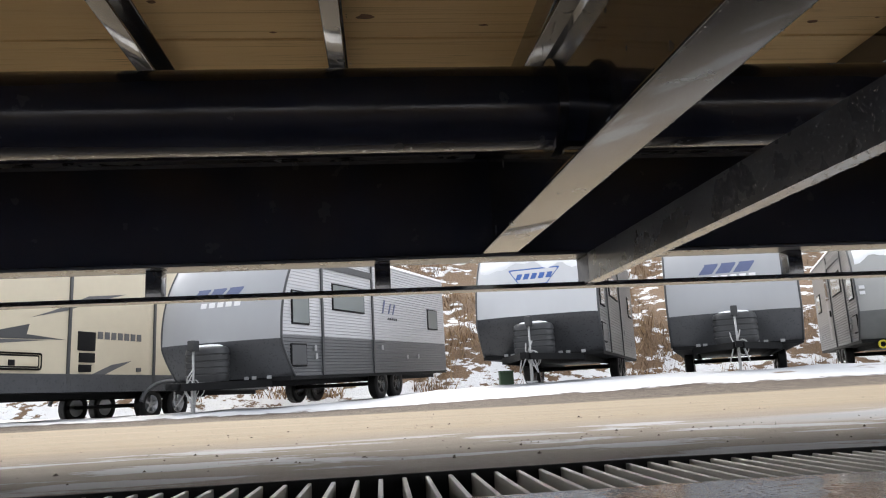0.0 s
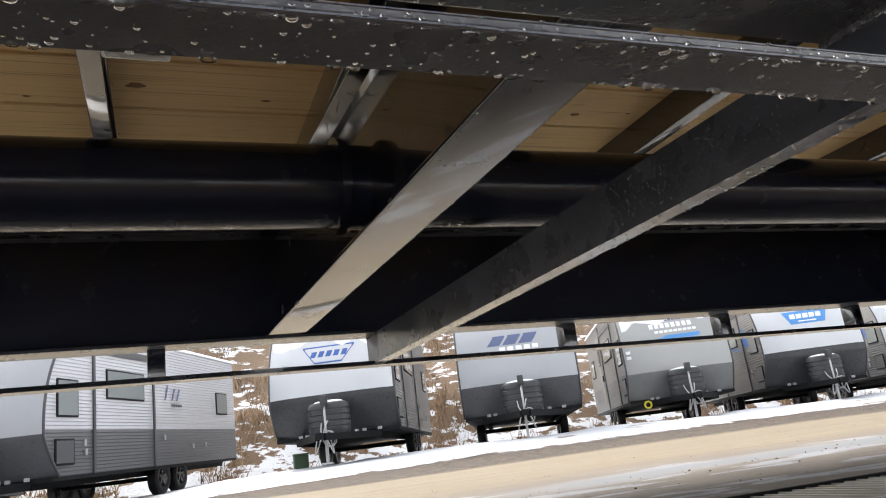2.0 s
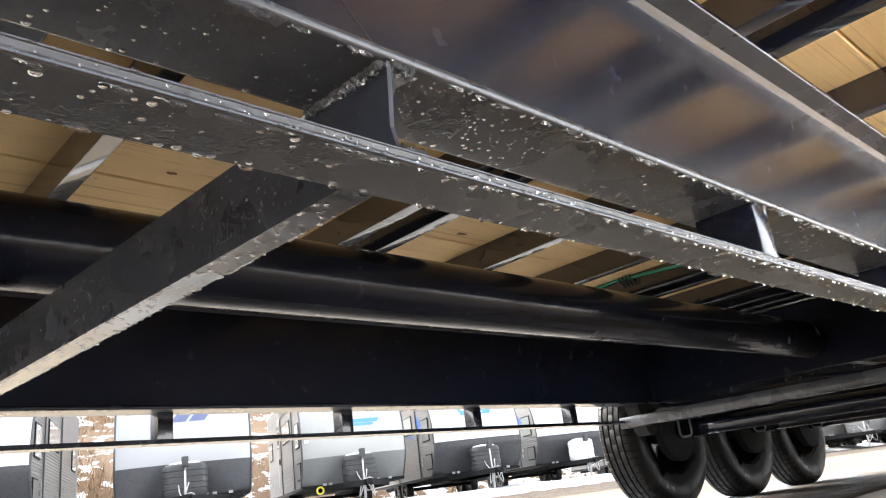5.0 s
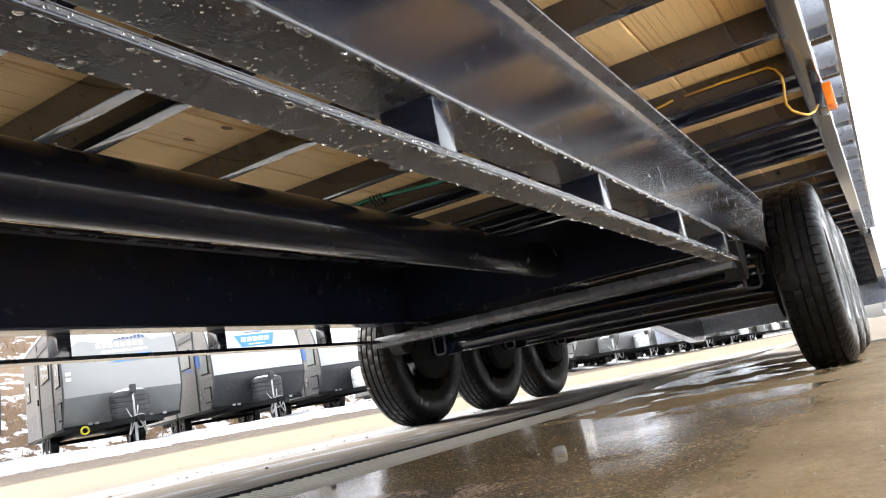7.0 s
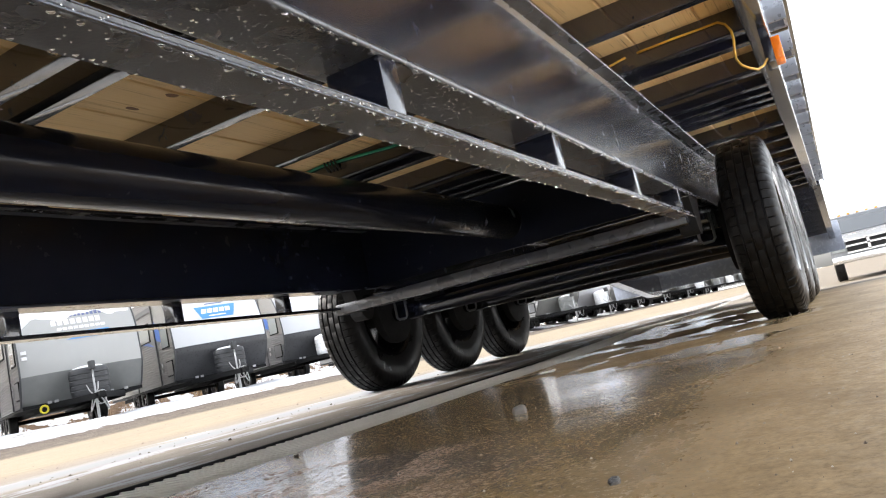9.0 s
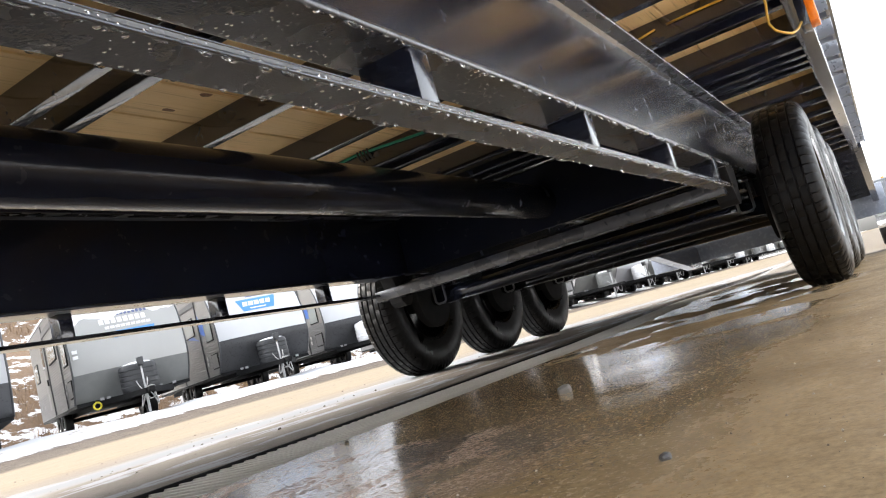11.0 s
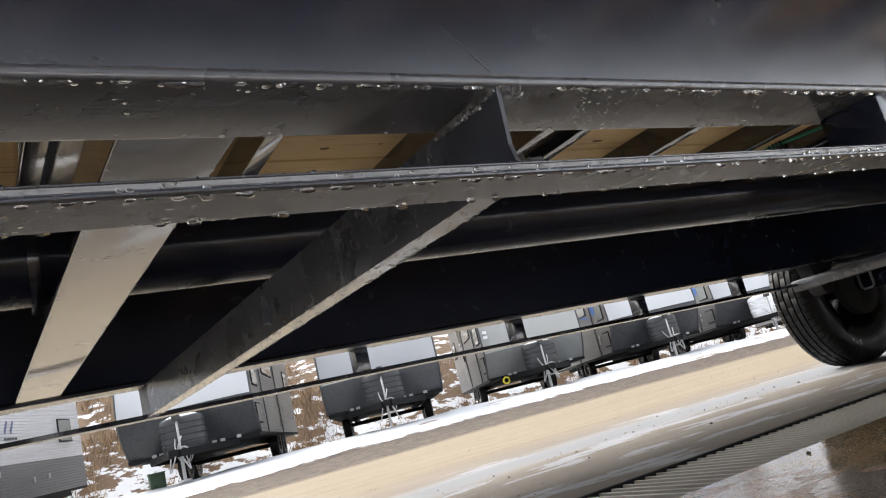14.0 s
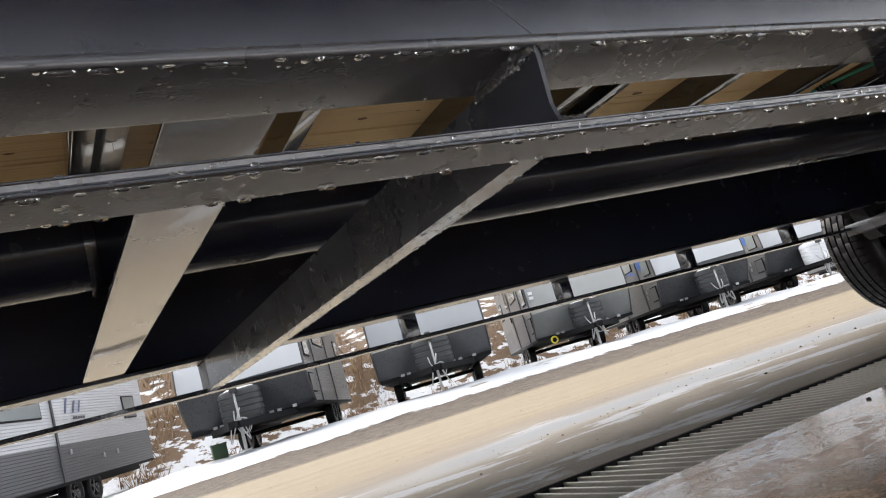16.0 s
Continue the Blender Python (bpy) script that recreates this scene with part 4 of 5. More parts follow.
def camper(name, label, px, py, pz, upper, lower, side_hi, side_lo, split=1.25, length=7.2, deco="", tank=PLASTIC, nose=0.75, snowy=True, lift=0.0, wheel_rim=DARKRIM, wy=None, flank=None, pitch=0.0, tall=2.95):
    """A travel trailer; its front faces -y, its base stands at z = 0."""
    e = empty(name, pose(px, py, pz, pitch, 0, math.degrees(AXIS)), label, "camper", "parked campers")
    B, T, HW = 0.56 + lift, tall + lift, 1.22

    def prof(z):
        """How far back the curved nose stands at height z."""
        k = (z - B) / (T - B)
        low = 0.42 * max(0.0, 1 - k / 0.26) ** 1.3
        high = nose * max(0.0, (k - 0.3) / 0.7) ** 2.2
        return low + high

    def bow(u):
        return 0.16 * abs(u) ** 3.5

    def cap(pname, z0, z1, mat, lab):
        nz, nu = 14, 16
        verts = [(HW * (2 * i / nu - 1), prof(z0 + (z1 - z0) * j / nz) + bow(2 * i / nu - 1), z0 + (z1 - z0) * j / nz) for j in range(nz + 1) for i in range(nu + 1)]
        faces = [(j * (nu + 1) + i, j * (nu + 1) + i + 1, (j + 1) * (nu + 1) + i + 1, (j + 1) * (nu + 1) + i) for j in range(nz) for i in range(nu)]
        ob = link_mesh(pname, verts, faces, mat, e, lab, smooth=True)
        return ob

    cap("front_cap", split + lift, T, upper, "smooth moulded upper nose")
    cap("front_cap", B, split + lift, lower, "dark lower nose panel")

    def siding(s, z0, z1, mat):
        rib = 0.4 if flank else 0.058
        n = max(2, int((z1 - z0) / rib))
        verts, faces = [], []
        for j in range(n + 1):
            za = z0 + (z1 - z0) * j / n
            for dz, dx in ((0.0, 0.012 if flank else 0.002), (0.014, 0.012)):
                z = min(z1, za + dz)
                for y in (prof(z) + 0.16, length):
                    verts.append((s * (HW - 0.004 + dx - 0.008), y, z))
        for j in range(2 * n):
            f = (2 * j, 2 * j + 1, 2 * j + 3, 2 * j + 2)
            faces.append(f if s > 0 else f[::-1])
        link_mesh("siding", verts, faces, mat, e, "ribbed metal siding")

    for s in (-1, 1):
        siding(s, B, split + 0.06 + lift, side_lo)
        siding(s, split + 0.06 + lift, T, side_hi)
        # nose trim that follows the profile
        pts = [(s * (HW + 0.004), prof(B + (T - B) * k / 24) + 0.165, B + (T - B) * k / 24) for k in range(25)]
        tube("corner_trim", pts, 0.022, TRIM, e, "", 6)
        # windows, door, hatch
        def pane(n, y0, y1, z0, z1, mat=DGLASS):
            xa, xb = sorted((s * (HW - 0.02), s * (HW + 0.018)))
            f = box(n, (xa, xb, y0, y1, z0 + lift, z1 + lift), CHASSIS, e, "black-framed window" if n == "window" else "", 0.012)
            xa, xb = sorted((s * (HW + 0.016), s * (HW + 0.021)))
            box("pane", (xa, xb, y0 + 0.03, y1 - 0.03, z0 + 0.03 + lift, z1 - 0.03 + lift), mat, f)
            return f
        if flank:
            flank(e, s, HW, B, T)
            continue
        pane("window", 0.5, 1.1, 1.45, 2.05, LGLASS)
        pane("window", 2.0, 3.4, 1.78, 2.3, LGLASS)
        pane("window", length - 1.25, length - 0.55, 1.6, 2.12, LGLASS)
        pane("hatch", 0.45, 0.98, 0.72, 1.12, side_lo)
        if s < 0:
            xa, xb = sorted((s * (HW - 0.02), s * (HW + 0.012)))
            d = box("door", (xa, xb, 3.95, 4.65, 0.75 + lift, 2.6 + lift), side_hi, e, "narrow entrance door", 0.01)
            xa, xb = sorted((s * (HW + 0.01), s * (HW + 0.02)))
            box("door_window", (xa, xb, 4.1, 4.5, 1.8 + lift, 2.4 + lift), DGLASS, d)
            xa, xb = sorted((s * (HW + 0.01), s * (HW + 0.045)))
            box("door_handle", (xa, xb, 4.0, 4.05, 1.35 + lift, 1.5 + lift), CHASSIS, d)
        for y in (1.55, 3.77):
            xa, xb = sorted((s * HW, s * (HW + 0.022)))
            box("seam_strip", (xa, xb, y, y + 0.07, B, T - 0.1), TRIM, e, "grey slide-out seam")
        xa, xb = sorted((s * HW, s * (HW + 0.02)))
        box("slide_header", (xa, xb, 1.62, 3.77, T - 0.4, T - 0.27), TRIM, e)
        if deco == "bars":
            for k, (y0, zz, hh) in enumerate(((4.3, 1.85, 0.3), (4.62, 1.85, 0.24), (4.86, 1.85, 0.24))):
                o = [(y0, zz), (y0 + 0.06, zz), (y0 + 0.2, zz + hh), (y0 + 0.13, zz + hh)]
                prism("emblem_stroke", o, *sorted((s * (HW + 0.004), s * (HW + 0.009))), "x", NAVY, e, "dark blue emblem stroke")
            for k in range(5):
                xa, xb = sorted((s * (HW + 0.004), s * (HW + 0.009)))
                box("emblem_stroke", (xa, xb, 4.6 + 0.11 * k, 4.68 + 0.11 * k, 1.72, 1.77), TRIM, e)
        if deco in ("badge", "") and px < 20:
            for o in ([(0.5, 1.5), (1.5, 1.75), (1.5, 2.25), (0.95, 1.8)], [(1.7, 1.6), (3.4, 1.9), (3.4, 2.3), (2.4, 1.85)]):
                prism("graphic_sweep", o, *sorted((s * (HW + 0.004), s * (HW + 0.01))), "x", BLUE, e, "blue swept graphic")
        for k, (yy, zz) in enumerate(((1.25, 1.0), (1.28, 0.85), (4.2, 1.05), (5.6, 0.85), (6.3, 0.87))):
            xa, xb = sorted((s * (HW + 0.005), s * (HW + 0.025)))
            box("label_plate", (xa, xb, yy, yy + 0.07, zz + lift, zz + 0.1 + lift), LABEL, e)
    roofc = [(HW + 0.02, T - 0.03), (HW, T + 0.03), (0.5, T + 0.08), (-0.5, T + 0.08), (-HW, T + 0.03), (-HW - 0.02, T - 0.03)]
    prism("roof", roofc, prof(T) + 0.1, length + 0.03, "y", WHITE, e)
    box("rear_wall", (-HW + 0.01, HW - 0.01, length - 0.02, length, B, T), side_hi, e)
    box("floor_frame", (-HW + 0.01, HW - 0.01, 0.45, length, B - 0.06, B + 0.01), CHASSIS, e)
    for s in (-1, 1):
        box("chassis_rail", (s * 0.8 - 0.04, s * 0.8 + 0.04, 0.5, length, B - 0.16, B - 0.055), CHASSIS, e)
        # A-frame tongue
        bm = bmesh.new()
        add_box(bm, -0.045, 0.045, 0, 1.62, -0.06, 0.06, 0.006, pose(s * 0.06, -0.95, B - 0.09, 0, 0, -s * 27))
        part("tongue_bar", bm, CHASSIS, e)
    # wheels
    yw = wy or length * 0.6
    for k in (-0.42, 0.42):
        for s in (-1, 1):
            w = revolve("wheel", [(0.0, 0.07), (0.06, 0.07), (0.07, 0.03), (0.13, 0.02), (0.18, 0.06), (0.195, 0.09), (0.2, -0.09), (0.0, -0.06)], 24, wheel_rim, e, "alloy wheel" if wheel_rim is RIM else "black wheel")
            w.matrix_local = pose(s * 1.02, yw + k, 0.34, 0, 0, 0) @ Matrix.Rotation(-s * math.pi / 2, 4, "Z")
            revolve("tyre", [(0.19, -0.09), (0.24, -0.105), (0.31, -0.1), (0.34, -0.075), (0.342, 0.075), (0.31, 0.1), (0.24, 0.105), (0.19, 0.09)], 30, TYRE, w)
            for i in range(5):
                bm = bmesh.new()
                add_box(bm, -0.025, 0.025, 0.045, 0.075, 0.05, 0.18, 0.004, Matrix.Rotation(i * 2 * math.pi / 5, 4, "Y"))
                part("spoke", bm, wheel_rim, w)
    for s in (-1, 1) if flank else ():
        arc = [(yw + 0.86 * math.cos(a), 0.4 + 0.42 * math.sin(a)) for a in [math.pi * q / 12 for q in range(13)]]
        pts = [(s * (HW + 0.01), a, b) for a, b in arc]
        tube("wheel_arch", pts, 0.05, GREYLOW, e, "", 6)
    tube("axle", [(-1.0, yw - 0.42, 0.34), (1.0, yw - 0.42, 0.34)], 0.04, CHASSIS, e)
    tube("axle", [(-1.0, yw + 0.42, 0.34), (1.0, yw + 0.42, 0.34)], 0.04, CHASSIS, e)
    # gas bottle cover, jack, coupler, chains
    o = []
    for k in range(20):
        a = 2 * math.pi * k / 20
        cx = 0.2 if math.cos(a) > 0 else -0.2
        o.append((cx + 0.2 * math.cos(a), -0.18 + 0.2 * math.sin(a)))
    bm = bmesh.new()
    levels = [(0.0, 0.93), (0.03, 0.97)] + [(h + d, f) for h in (0.12, 0.24, 0.36, 0.48) for d, f in ((0.0, 1.0), (0.012, 0.955), (0.028, 0.955), (0.04, 1.0))] + [(0.58, 0.98), (0.63, 0.92), (0.655, 0.8)]
    rings = [[bm.verts.new((a * f, -0.18 + (b + 0.18) * f, B - 0.02 + h * 0.88)) for a, b in o] for h, f in levels]
    for r0, r1 in zip(rings, rings[1:]):
        for k in range(20):
            bm.faces.new((r0[k], r0[(k + 1) % 20], r1[(k + 1) % 20], r1[k]))
    bm.faces.new(rings[-1])
    bm.faces.new(rings[0][::-1])
    part("gas_bottle_cover", bm, tank, e, "moulded plastic gas bottle cover", smooth=True)
    tube("jack", [(0, -0.55, 0.03), (0, -0.55, B + 0.5)], 0.02, JACK, e, "bright steel tongue jack")
    box("jack_head", (-0.06, 0.06, -0.63, -0.47, B + 0.48, B + 0.66), PLASTIC, e, "", 0.02)
    box("jack_foot", (-0.09, 0.09, -0.64, -0.46, 0.0, 0.03), JACK, e)
    box("coupler", (-0.06, 0.06, -1.15, -0.8, B - 0.13, B - 0.02), CHASSIS, e, "", 0.02)
    for s in (-1, 1):
        pts = [(s * (0.08 + 0.09 * math.sin(q / 10 * math.pi)), -0.9 + 0.03 * q, B - 0.1 - 0.28 * math.sin(q / 10 * math.pi)) for q in range(11)]
        tube("safety_chain", pts, 0.013, JACK, e, "", 6)
    if not flank:
        turns = [(0.08 + 0.1 * math.cos(a * 0.52), -0.78 + 0.012 * a, B - 0.12 + 0.14 * math.sin(a * 0.52)) for a in range(25)]
        tube("cable_coil", turns, 0.009, HOSE, e, "pale looped hitch cable", 6)
        tube("hitch_cable", [(-0.12, -0.35, B + 0.2), (-0.1, -0.5, B + 0.05), (-0.05, -0.66, B - 0.08), (0.02, -0.72, B + 0.06), (0.06, -0.62, B + 0.2)], 0.012, HOSE, e, "pale hitch cable", 6)
        box("jack_leg", (-0.025, 0.025, -0.58, -0.53, 0.04, B - 0.1), JACK, e)
    if deco == "swoosh":
        ring = [(-0.84 + 0.075 * math.cos(a * 0.4488), 0.3, B - 0.12 + 0.075 * math.sin(a * 0.4488)) for a in range(15)]
        tube("tag_ring", ring, 0.022, YELLOW, e, "yellow ring tag", 8)
        for zz in (1.5, 1.62):
            box("label_plate", (-1.16, -1.06, prof(zz) + bow(0.9) - 0.03, prof(zz) + bow(0.9) + 0.02, zz, zz + 0.07), PALEDECAL, e)
    for xx in (-0.75, -0.62, 0.35, 0.5, 0.8):
        box("label_plate", (xx, xx + 0.08, 0.36, 0.38, B - 0.02, B + 0.035), LABEL, e)
    for xx in (-1.0, 1.0):
        box("clearance_lamp", (xx - 0.03, xx + 0.03, prof(T - 0.25) + bow(0.82) - 0.02, prof(T - 0.25) + bow(0.82) + 0.02, T - 0.28, T - 0.25), AMBER, e)

    def on_cap(n, shape, z0, mat, lab="", off=0.006):
        """Flat decal laid on the nose: shape is rows of (u0, u1) pieces from z0 upwards in 0.03 m steps."""
        for k in range(len(shape[0])):
            rows = [p[k] for p in shape] + [shape[-1][k]]
            verts = []
            for r, (a, b) in enumerate(rows):
                for i in range(7):
                    u, z = a + (b - a) * i / 6, z0 + lift + 0.03 * r
                    verts.append((HW * u, prof(z) + bow(u) - off, z))
            faces = [(r * 7 + i, r * 7 + i + 1, r * 7 + i + 8, r * 7 + i + 7) for r in range(len(rows) - 1) for i in range(6)]
            link_mesh(n, verts, faces, mat, e, lab)

    def wedge(n, low, high):
        """Rows of one piece that widens from low to high, with a dip in the lower edge."""
        return [[(-(low + (high - low) * r / (n - 1)), low + (high - low) * r / (n - 1))] for r in range(n)]

    if deco == "crest":
        on_cap("emblem", wedge(12, 0.22, 0.42), 1.9, BLUE, "blue crest outline")
        on_cap("emblem_field", wedge(10, 0.22, 0.385), 1.93, upper, "pale field of the crest", 0.009)
        on_cap("emblem_bar", [[(-0.3 + 0.125 * i + 0.01 * r, -0.215 + 0.125 * i + 0.01 * r) for i in range(5)] for r in range(4)], 2.03, BLUE, "", 0.012)
    elif deco == "badge":
        on_cap("emblem", wedge(11, 0.34, 0.44), 1.98, BADGE, "bright blue badge")
        on_cap("emblem_bar", [[(-0.33 + 0.13 * i + 0.006 * r, -0.225 + 0.13 * i + 0.006 * r) for i in range(5)] for r in range(4)], 2.12, PALEDECAL, "pale letter block", 0.009)
        on_cap("emblem_bar", [[(-0.18, 0.18)]], 2.03, PALEDECAL, "", 0.009)
        on_cap("emblem_bar", [[(-0.2, 0.2)]], 2.36, NAVY)
    elif deco == "bars":
        on_cap("emblem_bar", [[(-0.46 + 0.018 * r, -0.25 + 0.018 * r), (-0.2 + 0.018 * r, 0.02 + 0.018 * r), (0.07 + 0.018 * r, 0.3 + 0.018 * r)] for r in range(7)], 1.93, NAVY, "slate blue emblem block")
        on_cap("emblem_bar", [[(-0.26 + 0.14 * i, -0.16 + 0.14 * i) for i in range(5)]] * 3, 1.8, PALEDECAL)
    elif deco == "swoosh":
        on_cap("emblem", [[(-0.42 + 0.12 * r, 0.5 - 0.02 * (2 - r))] for r in range(3)], 1.86, BADGE, "blue swoosh stripe")
        on_cap("emblem", [[(-0.24 + 0.1 * r, 0.34 + 0.05 * r)] for r in range(2)], 1.79, BADGE, "blue swoosh stripe")
        on_cap("emblem_bar", [[(-0.34 + 0.09 * i, -0.27 + 0.09 * i) for i in range(9)]] * 2, 2.02, PALEDECAL)
        on_cap("emblem_bar", [[(-0.42 + 0.105 * i, -0.345 + 0.105 * i) for i in range(8)]] * 4, 2.14, PALEDECAL)
        on_cap("emblem_bar", [[(-0.1 + 0.07 * i, -0.05 + 0.07 * i) for i in range(8)]] * 3, 2.31, NAVY)
    if snowy:
        nu, nz = 24, 8
        low = [T - 0.66 + 0.2 * noise.noise(Vector((px + i * 0.3, py, 1))) for i in range(nu + 1)]
        verts = []
        for i in range(nu + 1):
            u = 0.94 * (2 * i / nu - 1)
            for j in range(nz + 1):
                z = low[i] + (T + 0.02 - low[i]) * j / nz
                verts.append((HW * u, prof(min(z, T)) + bow(u) - (0.05 if 0 < j else 0.0), z))
        faces = [(i * (nz + 1) + j, (i + 1) * (nz + 1) + j, (i + 1) * (nz + 1) + j + 1, i * (nz + 1) + j + 1) for i in range(nu) for j in range(nz)]
        link_mesh("snow_patch", verts, faces, SNOW, e, "melting snow sheet", smooth=True)
    if not flank:
        bm = bmesh.new()
        bmesh.ops.create_icosphere(bm, subdivisions=3, radius=1)
        for v in bm.verts:
            k = 1 + 0.15 * noise.noise(v.co * 2 + Vector((px, 0, 0)))
            v.co = Vector((v.co.x * 0.3 * k, -0.18 + v.co.y * 0.13 * k, B + 0.555 + v.co.z * 0.05 * k))
        part("snow_cap", bm, SNOW, e, "snow left on the cover", smooth=True)
    return e


FARLOW = paint("pale_lower_panel", (0.3, 0.305, 0.315), 0.35, 0.1)
JACK = paint("dull_zinc", (0.36, 0.36, 0.36), 0.4, 0.3, 0.1, 9, 0.4)
HOSE = paint("pale_cable", (0.36, 0.36, 0.35), 0.5)
YELLOW = paint("yellow_tag", (0.6, 0.5, 0.03), 0.5)
GREYNOSE = gelcoat("silver_nose", (0.34, 0.348, 0.363), 0.3)
PALENOSE = gelcoat("pale_nose", (0.5, 0.508, 0.525), 0.3)
MIDNOSE = gelcoat("warm_grey_nose", (0.32, 0.322, 0.312), 0.32)
DARKLOW = paint("charcoal_panel", (0.042, 0.043, 0.046), 0.3, 0.2, 0.0)
GREYLOW = paint("slate_panel", (0.075, 0.077, 0.082), 0.3, 0.15, 0.0)
MIDLOW = paint("mid_grey_panel", (0.16, 0.165, 0.16), 0.35, 0.15, 0.0)
PALESIDE = paint("pale_siding", (0.4, 0.4, 0.415), 0.4, 0.06)
DARKSIDE = paint("slate_siding", (0.065, 0.067, 0.072), 0.4, 0.1)
BROWNSIDE = paint("taupe_siding", (0.11, 0.108, 0.106), 0.4, 0.12)
for lower in (DARKLOW, GREYLOW, MIDLOW):
    lower.node_tree.nodes["Principled BSDF"].inputs["Specular IOR Level"].default_value = 0.25
BEIGE = paint("cream_side", (0.55, 0.49, 0.37), 0.35, 0.05)

camper("camper", "silver travel trailer with slate lower siding on snow", -3.27, 13.36, -0.02, GREYNOSE, GREYLOW, PALESIDE, DARKSIDE, 1.2, 8.35, "bars", snowy=False, wy=4.8, pitch=1.5)
camper("camper", "pale travel trailer with charcoal lower nose and snow on top", 2.55, 14.6, 0.26, PALENOSE, DARKLOW, BROWNSIDE, BROWNSIDE, 1.3, 6.8, "crest")
camper("camper", "grey travel trailer with slate lower nose", 6.35, 14.15, 0.27, GREYNOSE, GREYLOW, PALESIDE, DARKSIDE, 1.15, 7.0, "bars", snowy=False)
camper("camper", "warm grey travel trailer with blue swoosh and snow on top", 10.72, 14.65, 0.28, MIDNOSE, MIDLOW, BROWNSIDE, DARKSIDE, 1.15, 7.0, "swoosh")
camper("camper", "white-nosed travel trailer with charcoal lower nose", 14.5, 14.3, 0.25, PALENOSE, DARKLOW, BROWNSIDE, BROWNSIDE, 1.35, 7.0, "badge", snowy=False)
camper("camper", "white-nosed travel trailer with pale gas bottles", 19.0, 14.6, 0.28, PALENOSE, DARKLOW, BROWNSIDE, DARKSIDE, 1.35, 7.0, "", PALEDECAL)
for i, (cx, cy) in enumerate(((24.5, 14.0), (30.0, 10.5), (34.0, 10.2), (38.5, 10.0), (43.0, 9.6), (48.0, 9.2), (53.5, 9.0), (59.5, 8.8), (66.0, 8.6), (73.0, 8.4))):
    camper("camper", "distant travel trailer parked in a row on snow", cx, cy, 0.12 if cx < 50 else 0.0, (PALENOSE, GREYNOSE)[i % 2], (FARLOW, MIDLOW)[i % 2], PALESIDE, DARKSIDE, 1.3, 6.5, "badge" if i % 2 == 0 else "", (PALEDECAL, MIDLOW)[i % 2], snowy=i % 2 == 0)


def cream_flank(e, s, HW, B, T):
    """Flank of the tall cream camper: slide-outs, service panels, hatch, skirt and grey sweeps."""
    def slab(n, y0, y1, z0, z1, out, mat, lab="", bevel=0.0):
        xa, xb = sorted((s * (HW - 0.01), s * (HW + out)))
        return box(n, (xa, xb, y0, y1, z0, z1), mat, e, lab, bevel)
    for y in (3.84, 6.1):
        slab("seam_strip", y, y + 0.06, B + 0.1, T - 0.1, 0.03, TRIM, "grey slide-out seam")
    slab("skirt", 0.6, 10.4, B - 0.05, B + 0.28, 0.025, GREYLOW, "slate skirt panel")
    for z0, z1 in ((1.38, 1.74), (1.16, 1.34), (0.98, 1.12)):
        p = slab("service_panel", 4.08 + (0.04 if z1 < 1.6 else 0), 4.5 - (0.08 if z1 < 1.2 else 0), z0, z1, 0.025, CHASSIS, "black service panel", 0.01)
    h = slab("hatch", 1.6, 3.27, 1.0, 1.3, 0.02, CHASSIS, "outlined storage hatch", 0.05)
    slab("hatch_cover", 1.63, 3.24, 1.03, 1.27, 0.024, BEIGE, "", 0.05)
    slab("hatch_latch", 2.6, 2.72, 1.07, 1.17, 0.04, CHASSIS)
    slab("label_plate", 5.62, 5.75, 1.0, 1.08, 0.02, TRIM)
    for k in range(7):
        slab("emblem_bar", 4.57 + 0.175 * k, 4.69 + 0.175 * k, 1.62, 1.76, 0.012, GREYDECAL, "grey emblem stroke")
    for o, mat in (([(4.42, 0.93), (4.75, 0.93), (5.5, 1.22), (4.95, 1.13)], GREYDECAL), ([(3.03, 1.92), (3.8, 2.1), (4.4, 2.32), (5.3, 2.56), (4.3, 2.42), (3.5, 2.08)], GREYDECAL),
                   ([(1.2, 1.5), (2.6, 1.53), (3.8, 1.56), (2.95, 1.62), (3.0, 1.8), (2.4, 1.66), (1.2, 1.56)], TRIM), ([(1.2, 1.4), (2.4, 1.44), (3.4, 1.54), (1.2, 1.47)], GREYDECAL)):
        prism("graphic_sweep", o, *sorted((s * (HW + 0.002), s * (HW + 0.008))), "x", mat, e, "grey swept graphic")


# tall cream camper seen along its flank
camper("camper", "tall cream camper with grey graphics and alloy wheels", -8.9, 11.6, -0.12, BEIGE, DARKLOW, BEIGE, BEIGE, 1.0, 10.5, "", snowy=False, lift=0.1, wheel_rim=RIM, wy=6.66, flank=cream_flank, tall=3.3)


